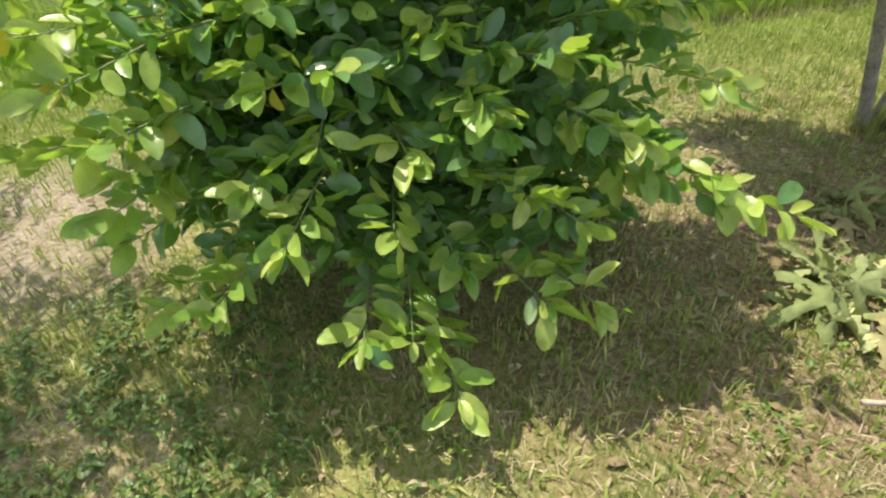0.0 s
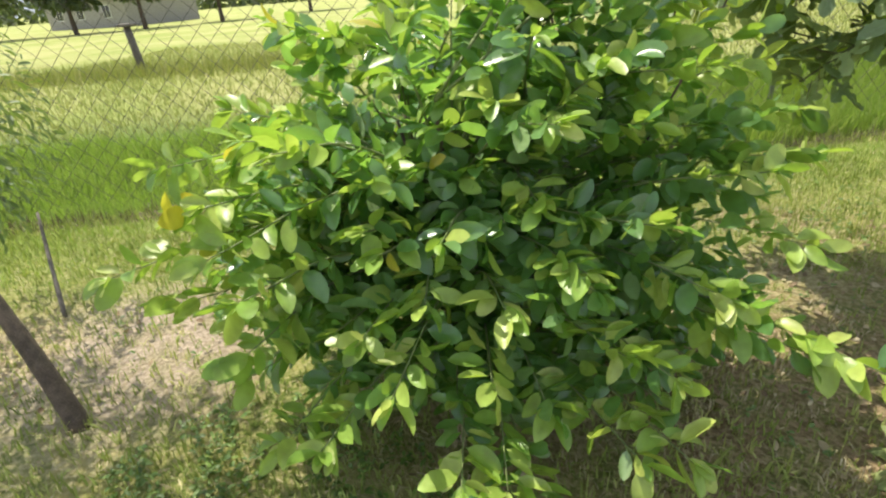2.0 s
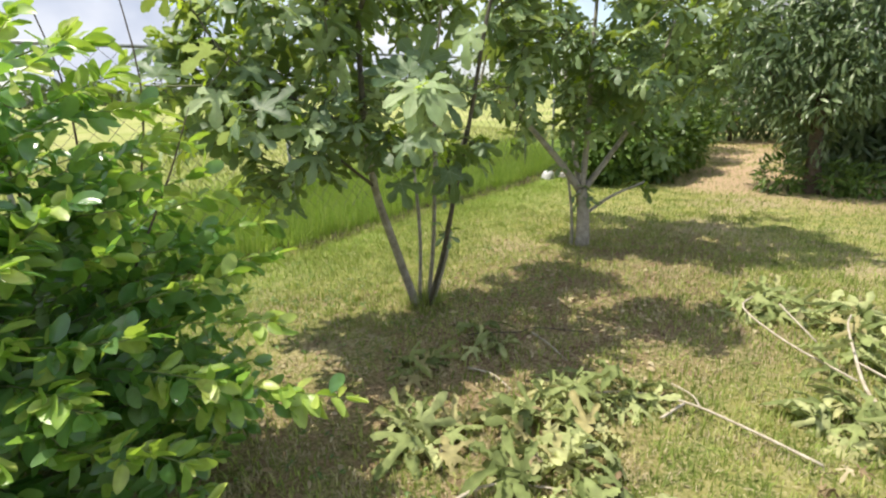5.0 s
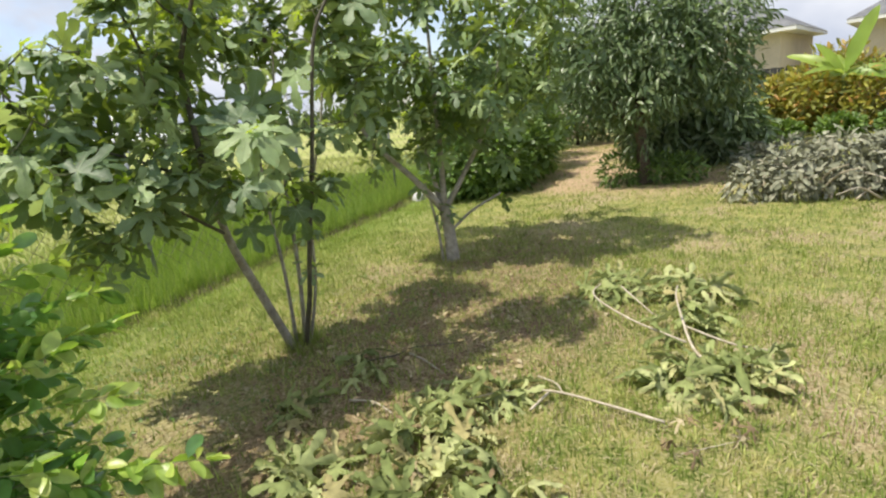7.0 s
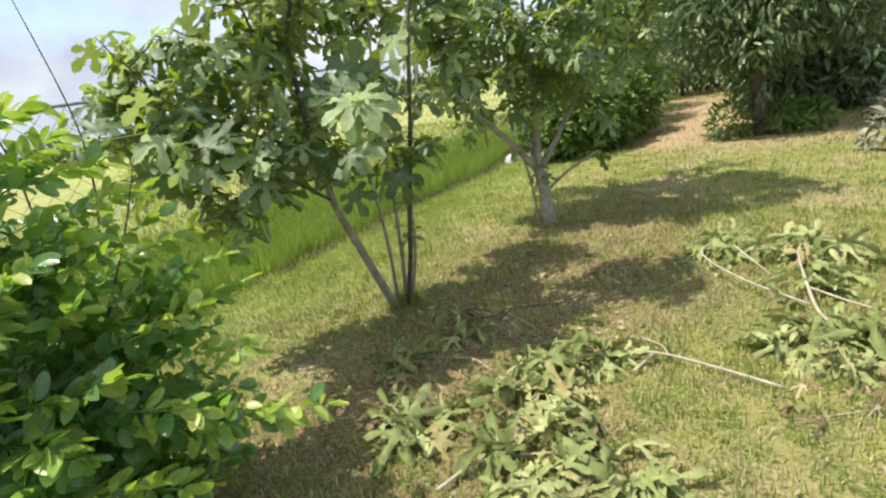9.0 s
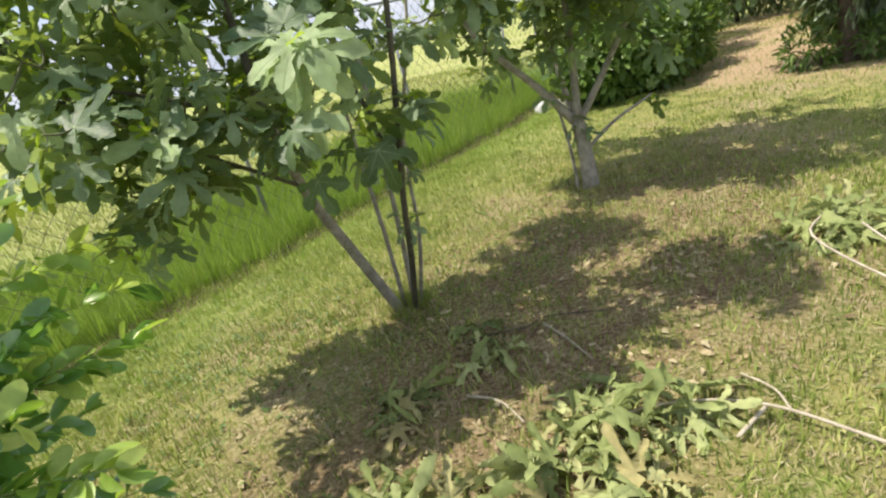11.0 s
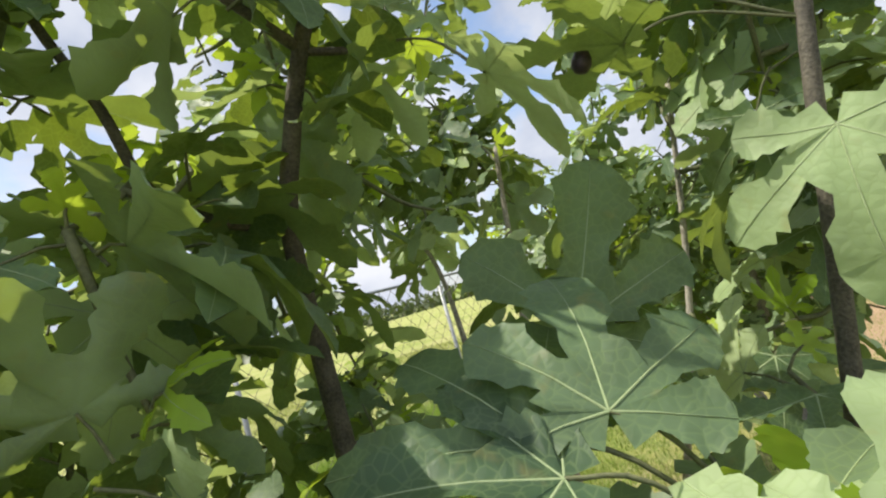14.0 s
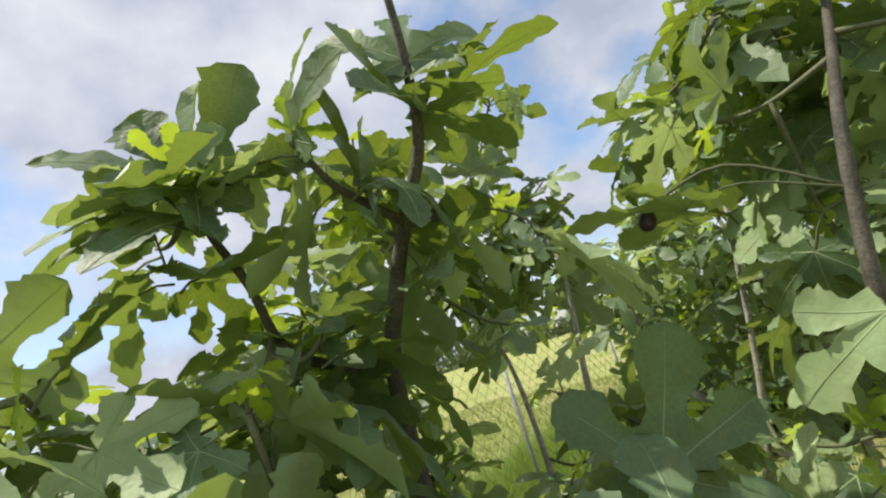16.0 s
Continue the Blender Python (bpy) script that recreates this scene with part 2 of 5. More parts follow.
GALV = plain_material("galvanised_steel", (0.30, 0.31, 0.31), (0.44, 0.45, 0.45), 20, 0.5, metal=0.6, bump=0.1)
WIRE = plain_material("rusty_wire", (0.06, 0.055, 0.045), (0.13, 0.12, 0.10), 20, 0.6, metal=0.4, bump=0.1)
WOOD_OLD = plain_material("weathered_wood", (0.10, 0.085, 0.07), (0.22, 0.2, 0.17), 6, 0.9, stretch=(1, 1, 0.2))
PLASTIC_WHITE = plain_material("dirty_white_plastic", (0.38, 0.38, 0.36), (0.62, 0.62, 0.6), 10, 0.5, bump=0.1)
CONCRETE = plain_material("concrete", (0.25, 0.24, 0.22), (0.42, 0.4, 0.37), 9, 0.9)
ROOF_GREY = plain_material("grey_shingles", (0.10, 0.105, 0.115), (0.19, 0.195, 0.205), 3, 0.85)
WALL_CREAM = plain_material("cream_render", (0.50, 0.44, 0.34), (0.60, 0.53, 0.42), 2, 0.85, bump=0.1)
TRIM_WHITE = plain_material("white_trim", (0.70, 0.70, 0.68), (0.8, 0.8, 0.78), 4, 0.6, bump=0.05)
DARK_GLASS = plain_material("window_glass", (0.02, 0.025, 0.03), (0.05, 0.055, 0.06), 1, 0.08, bump=0.0)
BLACK_FENCE = plain_material("black_fence_paint", (0.02, 0.02, 0.022), (0.05, 0.05, 0.05), 5, 0.7)
SHEET_WHITE = plain_material("pale_sheet_metal", (0.55, 0.56, 0.57), (0.7, 0.7, 0.7), 1, 0.5, bump=0.05)
FIG_FRUIT = plain_material("dark_fig_skin", (0.012, 0.008, 0.016), (0.05, 0.03, 0.05), 20, 0.45, bump=0.1)


# edge of the mown lawn towards the ditch
def edge_y(x):
    return 4.55 + 0.235 * x + 0.06 * math.sin(1.7 * x) + 0.05 * math.sin(4.3 * x + 1) + 0.03 * math.sin(9.7 * x) if x > -8 else 4.55 - 1.88


def ground_material():
    m, nt, out = node_mat("lawn_and_field")
    lk = nt.links.new
    co = nt.nodes.new("ShaderNodeTexCoord")
    sep = nt.nodes.new("ShaderNodeSeparateXYZ")
    lk(co.outputs["Object"], sep.inputs[0])

    def noise_n(scale, detail=5, rough=0.6):
        n = nt.nodes.new("ShaderNodeTexNoise")
        n.inputs["Scale"].default_value, n.inputs["Detail"].default_value, n.inputs["Roughness"].default_value = scale, detail, rough
        lk(co.outputs["Object"], n.inputs["Vector"])
        return n.outputs["Fac"]

    def math_n(op, a, b):
        n = nt.nodes.new("ShaderNodeMath")
        n.operation = op
        n.use_clamp = False
        for s, v in zip(n.inputs, (a, b)):
            if isinstance(v, (int, float)):
                s.default_value = v
            else:
                lk(v, s)
        return n.outputs[0]

    def mixc(f, a, b):
        n = nt.nodes.new("ShaderNodeMix")
        n.data_type = "RGBA"
        n.clamp_factor = True
        for i, v in ((0, f), (6, a), (7, b)):
            if isinstance(v, tuple):
                n.inputs[i].default_value = (*v, 1)
            elif isinstance(v, (int, float)):
                n.inputs[i].default_value = v
            else:
                lk(v, n.inputs[i])
        return n.outputs[2]

    def smooth(v, lo, hi):
        n = nt.nodes.new("ShaderNodeMapRange")
        n.interpolation_type = "SMOOTHSTEP"
        n.inputs[1].default_value, n.inputs[2].default_value = lo, hi
        lk(v, n.inputs[0])
        return n.outputs[0]

    def spot(x, y, r0, r1, wob=0.5):
        dx, dy = math_n("SUBTRACT", sep.outputs[0], x), math_n("SUBTRACT", sep.outputs[1], y)
        d = math_n("SQRT", math_n("ADD", math_n("MULTIPLY", dx, dx), math_n("MULTIPLY", dy, dy)), 0)
        d = math_n("ADD", d, math_n("MULTIPLY", math_n("SUBTRACT", big, 0.5), wob * 2))
        n = nt.nodes.new("ShaderNodeMapRange")
        n.interpolation_type = "SMOOTHSTEP"
        n.inputs[1].default_value, n.inputs[2].default_value, n.inputs[3].default_value, n.inputs[4].default_value = r0, r1, 1, 0
        lk(d, n.inputs[0])
        return n.outputs[0]

    big, mid, fine, grit = noise_n(0.9), noise_n(5.0, 5, 0.65), noise_n(38, 4, 0.7), noise_n(150, 3, 0.7)
    turf = mixc(smooth(mid, 0.38, 0.62), (0.14, 0.20, 0.04), (0.38, 0.36, 0.12))
    turf = mixc(smooth(fine, 0.42, 0.66), turf, (0.46, 0.42, 0.19))
    turf = mixc(smooth(big, 0.48, 0.66), turf, mixc(smooth(fine, 0.4, 0.6), (0.34, 0.26, 0.14), (0.56, 0.47, 0.29)))
    soil = mixc(smooth(fine, 0.35, 0.65), (0.17, 0.115, 0.065), (0.40, 0.29, 0.18))
    # bare spots under the shrubs and where the grass is thin
    bare = math_n("MAXIMUM", spot(-1.85, 2.0, 0.25, 0.75), spot(2.6, 1.9, 0.5, 1.5))
    bare = math_n("MAXIMUM", bare, math_n("MULTIPLY", spot(-0.1, 1.7, 0.2, 0.9), 0.8))
    bare = math_n("MAXIMUM", bare, spot(5.0, 2.3, 0.3, 1.3))
    bare = math_n("MAXIMUM", bare, math_n("MULTIPLY", spot(1.2, 1.3, 0.6, 1.5), 0.9))
    bare = math_n("MAXIMUM", bare, spot(3.6, 1.9, 0.7, 1.7))
    bare = math_n("MULTIPLY", bare, math_n("ADD", 0.4, math_n("MULTIPLY", smooth(mid, 0.4, 0.6), 0.6)))
    col = mixc(bare, turf, soil)
    # bare soil on the left, its sunlit look put into a paler colour
    pale = math_n("MULTIPLY", spot(-2.05, 1.95, 0.35, 0.95), math_n("ADD", 0.45, math_n("MULTIPLY", smooth(mid, 0.4, 0.6), 0.5)))
    col = mixc(pale, col, mixc(smooth(fine, 0.35, 0.65), (0.40, 0.32, 0.23), (0.62, 0.52, 0.40)))
    path = math_n("MAXIMUM", spot(10.6, 3.9, 0.5, 1.3, 0.6), spot(12.6, 4.7, 0.6, 1.4, 0.6))
    path = math_n("MAXIMUM", path, math_n("MULTIPLY", spot(9.6, 2.2, 0.8, 2.0, 0.8), 0.7))
    path = math_n("MAXIMUM", path, spot(14.6, 5.4, 0.8, 1.6, 0.5))
    path = math_n("MAXIMUM", path, math_n("MULTIPLY", spot(9.2, 3.5, 0.5, 1.4, 0.6), 0.85))
    col = mixc(path, col, mixc(smooth(fine, 0.3, 0.7), (0.48, 0.33, 0.2), (0.66, 0.5, 0.34)))
    # far field beyond the ditch
    off = math_n("SUBTRACT", sep.outputs[1], math_n("ADD", 4.57, math_n("MULTIPLY", sep.outputs[0], 0.235)))
    field = mixc(smooth(noise_n(0.25), 0.35, 0.65), (0.28, 0.33, 0.09), (0.40, 0.40, 0.16))
    ditch = mixc(smooth(mid, 0.35, 0.65), (0.10, 0.16, 0.035), (0.17, 0.24, 0.05))
    col = mixc(math_n("MULTIPLY", smooth(off, -1.9, -0.3), 0.7), col, (0.22, 0.31, 0.06))
    col = mixc(smooth(off, -0.05, 0.25), col, ditch)
    # bank soil, darkened in the colour for the shade under the ditch grass
    bank_shade = math_n("MULTIPLY", smooth(off, -0.26, -0.12), math_n("SUBTRACT", 1.0, smooth(off, 0.6, 0.85)))
    col = mixc(bank_shade, col, (0.13, 0.10, 0.06))
    col = mixc(smooth(off, 3.0, 6.0), col, field)
    p = nt.nodes.new("ShaderNodeBsdfPrincipled")
    lk(col, p.inputs["Base Color"])
    p.inputs["Roughness"].default_value = 0.95
    p.inputs["Specular IOR Level"].default_value = 0.15
    bp = nt.nodes.new("ShaderNodeBump")
    bp.inputs["Strength"].default_value, bp.inputs["Distance"].default_value = 0.9, 0.03
    lk(math_n("ADD", fine, math_n("MULTIPLY", grit, 0.6)), bp.inputs["Height"])
    lk(bp.outputs["Normal"], p.inputs["Normal"])
    lk(p.outputs[0], out.inputs["Surface"])
    return m


# ---------------------------------------------------------------- mesh helpers
def mesh_from(name, verts, faces, mat, smooth=True):
    me = bpy.data.meshes.new(name)
    me.from_pydata([tuple(v) for v in verts], [], [tuple(f) for f in faces])
    me.materials.append(mat)
    if smooth:
        me.polygons.foreach_set("use_smooth", [True] * len(me.polygons))
    me.update()
    return me


def part(name, me, parent, label=""):
    ob = new(name, me)
    ob.parent = parent
    if label:
        tagged(ob, label)
    return ob


def thing(name, at, label, category, group="", kind=""):
    ob = new(name)
    ob.location = at
    ob.empty_display_size = 0.1
    return tagged(ob, label, category, group, kind)


def part_bm(name, bm, mat, parent, label="", smooth=False):
    me = bpy.data.meshes.new(name)
    bm.to_mesh(me)
    bm.free()
    me.materials.append(mat)
    if smooth:
        me.polygons.foreach_set("use_smooth", [True] * len(me.polygons))
    return part(name, me, parent, label)


class Tubes:
    """Collects tapering round tubes along polylines into one mesh."""

    def __init__(self):
        self.v, self.f = [], []

    def add(self, pts, radii, sides=6, cap=True):
        pts = [Vector(p) for p in pts]
        base = len(self.v)
        n = len(pts)
        side = None
        for i, p in enumerate(pts):
            d = (pts[min(i + 1, n - 1)] - pts[max(i - 1, 0)]).normalized()
            if side is None:
                side = d.orthogonal().normalized()
            side = (side - d * side.dot(d)).normalized()
            other = d.cross(side)
            r = radii[i] if hasattr(radii, "__len__") else radii
            for k in range(sides):
                a = 2 * math.pi * k / sides
                self.v.append(p + (side * math.cos(a) + other * math.sin(a)) * r)
        for i in range(n - 1):
            for k in range(sides):
                a, b = base + i * sides + k, base + i * sides + (k + 1) % sides
                self.f.append((a, b, b + sides, a + sides))
        if cap:
            self.f.append(tuple(base + (n - 1) * sides + k for k in range(sides)))
            self.f.append(tuple(base + sides - 1 - k for k in range(sides)))

    def mesh(self, name, mat, origin=(0, 0, 0)):
        o = Vector(origin)
        return mesh_from(name, [v - o for v in self.v], self.f, mat)


def spline(pts, steps=6):
    """Catmull-Rom through the points."""
    p = [Vector(q) for q in pts]
    p = [p[0] * 2 - p[1]] + p + [p[-1] * 2 - p[-2]]
    out = []
    for i in range(1, len(p) - 2):
        for k in range(steps):
            t = k / steps
            a, b, c, d = p[i - 1], p[i], p[i + 1], p[i + 2]
            out.append(0.5 * ((2 * b) + (c - a) * t + (2 * a - 5 * b + 4 * c - d) * t * t + (3 * b - a - 3 * c + d) * t ** 3))
    out.append(p[-2])
    return out


def leaf_frame(at, along, normal, size):
    """4 x 4 matrix that lays a unit leaf (grows along y, faces z) at a point."""
    y = along.normalized()
    z = normal - y * normal.dot(y)
    z = z.normalized() if z.length > 1e-4 else y.orthogonal().normalized()
    x = y.cross(z)
    m = Matrix((x, y, z)).transposed().to_4x4()
    return Matrix.Translation(at) @ m @ Matrix.Diagonal((size, size, size, 1))


def scatter_mesh(name, templates, placed, mat):
    """One mesh out of many copies of small templates. placed: (matrix, which template)."""
    allv, alll, allt, base = [], [], [], 0
    arrs = [np.array(v, dtype=np.float64) for v, _ in templates]
    for m, k in placed:
        mm = np.array(m)
        allv.append(arrs[k] @ mm[:3, :3].T + mm[:3, 3])
        for f in templates[k][1]:
            alll.extend(i + base for i in f)
            allt.append(len(f))
        base += len(arrs[k])
    me = bpy.data.meshes.new(name)
    if not placed:
        return me
    v = np.concatenate(allv)
    me.vertices.add(len(v))
    me.vertices.foreach_set("co", v.ravel())
    me.loops.add(len(alll))
    me.loops.foreach_set("vertex_index", alll)
    me.polygons.add(len(allt))
    starts = np.concatenate(([0], np.cumsum(allt)[:-1]))
    me.polygons.foreach_set("loop_start", starts)
    me.polygons.foreach_set("use_smooth", [True] * len(allt))
    me.materials.append(mat)
    me.update(calc_edges=True)
    me.validate()
    return me


def oval_leaf(width=0.46, droop=0.18, fold=0.10, wave=0.0):
    """Unit oval leaf: short stalk, round-ended blade, two halves folded up a little, tip bent down."""
    ys = [0.0, 0.06, 0.18, 0.38, 0.60, 0.80, 0.93, 1.0]
    ws = [0.05, 0.08, 0.62, 0.96, 1.0, 0.80, 0.45, 0.0]
    v, f = [], []
    last = len(ys) - 1
    for i, (y, w) in enumerate(zip(ys, ws)):
        z = -droop * y * y
        h = w * width / 2
        wv = wave * w * (1 if i % 2 else -1)
        v += [(-h, y, z + fold * w + wv), (0, y, z), (h, y, z + fold * w - wv)]
    for i in range(last):
        a = 3 * i
        if i < last - 1:
            f += [(a, a + 1, a + 4, a + 3), (a + 1, a + 2, a + 5, a + 4)]
        else:
            f += [(a, a + 1, a + 4), (a + 1, a + 2, a + 4)]
    return v, f


def palm_leaf(rng, droop=0.2, fold=0.05, deep=0.31, fat=0.19, wave=0.024, curl=0.32):
    """Unit fig leaf: five broad blunt lobes with a wavy edge round the end of the stalk, each curling its own way.
    Returns vertices, faces and the lines of the main veins."""
    lobes = [(-108, 0.58), (-54, 0.86), (0, 1.0), (54, 0.88), (108, 0.56)]
    v, f, veins = [(0, 0, 0)], [], []

    def put(r, ang, lift, bend=0.0):
        a = radians(ang)
        x, y = math.sin(a) * r, math.cos(a) * r
        v.append((x, y + 0.02, (-droop + bend) * r * r + lift))
        return len(v) - 1

    sinus = [put(0.2, -162, 0.01)]
    for i in range(4):
        sinus.append(put(deep + rng.uniform(-0.08, 0.08), (lobes[i][0] + lobes[i + 1][0]) / 2 + rng.uniform(-3, 3), fold))
    sinus.append(put(0.2, 162, 0.01))
    for i, (ang, ln) in enumerate(lobes):
        ln *= rng.uniform(0.84, 1.1)
        ang += rng.uniform(-6, 6)
        w = fat * (ln ** 0.5) * rng.uniform(0.85, 1.2)
        bend, skew = rng.uniform(-curl, curl), rng.uniform(-5, 5)
        ax = [put(ln * s, ang + skew * s * s, 0, bend) for s in (0.38, 0.58, 0.74, 0.88)]
        tip = put(ln * 1.03, ang + skew, -0.01, bend)
        veins.append([v[0]] + [v[k] for k in ax] + [v[tip]])
        for sgn in (-1, 1):
            e = []
            for s, k in ((0.40, 0.55), (0.50, 0.62), (0.58, 0.86), (0.65, 0.85), (0.72, 1.10), (0.78, 0.95), (0.85, 1.04), (0.90, 0.76), (0.96, 0.66), (1.0, 0.26)):
                k *= rng.uniform(0.86, 1.14)
                s += rng.uniform(-0.012, 0.012)
                r = math.hypot(ln * s, w * k)
                e.append(put(r, ang + skew * s * s + sgn * math.degrees(math.atan2(w * k, ln * s)), fold * k * 0.9 + rng.uniform(-wave, wave), bend))
            b = sinus[i] if sgn < 0 else sinus[i + 1]
            for q in ((0, b, e[0], ax[0]), (ax[0], e[0], e[1], ax[1]), (ax[1], e[1], e[2]), (ax[1], e[2], e[3], ax[2]), (ax[2], e[3], e[4]), (ax[2], e[4], e[5], ax[3]), (ax[3], e[5], e[6], e[7]), (ax[3], e[7], e[8], tip), (tip, e[8], e[9])):
                f.append(q if sgn > 0 else q[::-1])
    return v, f, veins


def palm_veins(lines):
    """The raised main veins of a fig leaf as thin ridges along the given lines."""
    v, f = [], []
    for line in lines:
        pts = [Vector(p) for p in line]
        d = (pts[-1] - pts[0]).normalized()
        side = d.cross(Vector((0, 0, 1))).normalized()
        b = len(v)
        for p, w in zip(pts, (0.007, 0.0048, 0.0038, 0.003, 0.002, 0.0008)):
            v += [p - side * w + Vector((0, 0, 0.003)), p + Vector((0, 0, 0.009)), p + side * w + Vector((0, 0, 0.003))]
        for i in range(len(pts) - 1):
            k = b + 3 * i
            f += [(k, k + 1, k + 4, k + 3), (k + 1, k + 2, k + 5, k + 4)]
    return v, f


def lathe(profile, seg=20):
    v, f = [], []
    for r, z in profile:
        for k in range(seg):
            a = 2 * math.pi * k / seg
            v.append((math.cos(a) * r, math.sin(a) * r, z))
    for i in range(len(profile) - 1):
        for k in range(seg):
            a, b = i * seg + k, i * seg + (k + 1) % seg
            f.append((a, b, b + seg, a + seg))
    f.append(tuple((len(profile) - 1) * seg + k for k in range(seg)))
    return v, f


RNG = random.Random(7)
OVALS = [oval_leaf(0.44, 0.12, 0.08), oval_leaf(0.50, 0.34, 0.12), oval_leaf(0.42, -0.08, 0.15, 0.015), oval_leaf(0.52, 0.2, 0.04, 0.02)]
PALM_FULL = [palm_leaf(RNG, *spec) for spec in ((0.2,), (0.38, 0.08), (0.1, 0.04, 0.32, 0.195), (0.55, 0.03, 0.27, 0.17), (0.05, 0.09, 0.36, 0.21), (0.3, 0.06, 0.25, 0.165), (0.15, 0.1, 0.29, 0.18), (0.42, 0.02, 0.40, 0.22))]
PALMS = [(v, f) for v, f, _ in PALM_FULL]
NARROW = [oval_leaf(0.26, 0.35, 0.05), oval_leaf(0.22, 0.6, 0.06), oval_leaf(0.3, 0.15, 0.05)]


def rand_dir(rng, zlo=-1.0, zhi=1.0):
    a, z = rng.uniform(0, 2 * math.pi), rng.uniform(zlo, zhi)
    r = math.sqrt(max(0, 1 - z * z))
    return Vector((math.cos(a) * r, math.sin(a) * r, z))


# the gap in the growth where a person can stand between guava and fig
GAP = [(Vector((1.0, 0.2, 1.56)), Vector((1.2, 1.0, 1.72))), (Vector((1.2, 1.0, 1.72)), Vector((1.48, 1.68, 1.95))), (Vector((1.48, 1.68, 1.88)), Vector((1.40, 1.57, 2.08)))]


# shafts through which the sun reaches the brightest leaves
SHAFTS = [(Vector(p), Vector(p) + SUN_DIR * 1.5) for p in ((2.20, 1.86, 1.92), (1.84, 1.80, 1.70), (1.70, 1.72, 1.66))]


def in_gap(p, r):
    for a, b in SHAFTS:
        t = (p - a).dot(b - a) / (b - a).length_squared
        if 0.1 < t < 1 and (p - a - (b - a) * t).length < 0.28:
            return True
    for a, b in GAP:
        t = max(0, min(1, (p - a).dot(b - a) / (b - a).length_squared))
        if (p - a - (b - a) * t).length < r:
            return True
    return False


def put_leaves(owner, placed, templates, mat, mats_obj, near, origin, limit=280, first=0):
    """Leaves inside the near region become single parts, the rest one joined mesh."""
    o = Matrix.Translation(-Vector(origin))
    single = [p for p in placed[first:] if near(p[0].translation)]
    if len(single) > limit:
        single = single[::max(1, len(single) // limit)][:limit]
    single = placed[:first] + single
    ids = {id(p) for p in single}
    rest = [(o @ p[0], p[1]) for p in placed if id(p) not in ids]
    for p in single:
        ob = new("leaf", mats_obj[p[1]])
        ob.parent = owner
        ob.matrix_basis = o @ p[0]
    if rest:
        ob = part("foliage", scatter_mesh("foliage", templates, rest, mat), owner)
        tagged(ob, kind="stuff")


# ---------------------------------------------------------------- ground
def ground_height(x, y):
    off = y - edge_y(max(-8, min(14, x)))
    if off < 0:
        return 0.012 * noise.noise(Vector((x * 0.9, y * 0.9, 0)))
    if off < 0.3:
        return -0.18 * (0.5 - 0.5 * math.cos(math.pi * off / 0.3))
    if off < 1.2:
        return -0.18 - 0.20 * (0.5 - 0.5 * math.cos(math.pi * (off - 0.3) / 0.9))
    if off < 3.5:
        return -0.38 + 0.33 * (0.5 - 0.5 * math.cos(math.pi * (off - 1.2) / 2.3))
    return -0.05


def make_ground():
    def axis(lo, hi, step, far):
        inner = list(np.arange(lo, hi + 1e-6, step))
        k, out_lo, out_hi = step, [], []
        a, b = lo, hi
        while a > -far:
            k *= 1.45
            a -= k
            b += k
            out_lo.insert(0, a)
            out_hi.append(b)
        return out_lo + inner + out_hi
    xs, ys = axis(-9, 15, 0.25, 1500), axis(-4, 11, 0.2, 1500)
    verts = [(x, y, ground_height(x, y)) for y in ys for x in xs]
    w = len(xs)
    faces = [(j * w + i, j * w + i + 1, (j + 1) * w + i + 1, (j + 1) * w + i) for j in range(len(ys) - 1) for i in range(w - 1)]
    ob = new("ground", mesh_from("ground", verts, faces, ground_material()))
    tagged(ob, "sunlit mown lawn, dry in patches, with a grassy ditch and field", "ground", kind="structure")


make_ground()


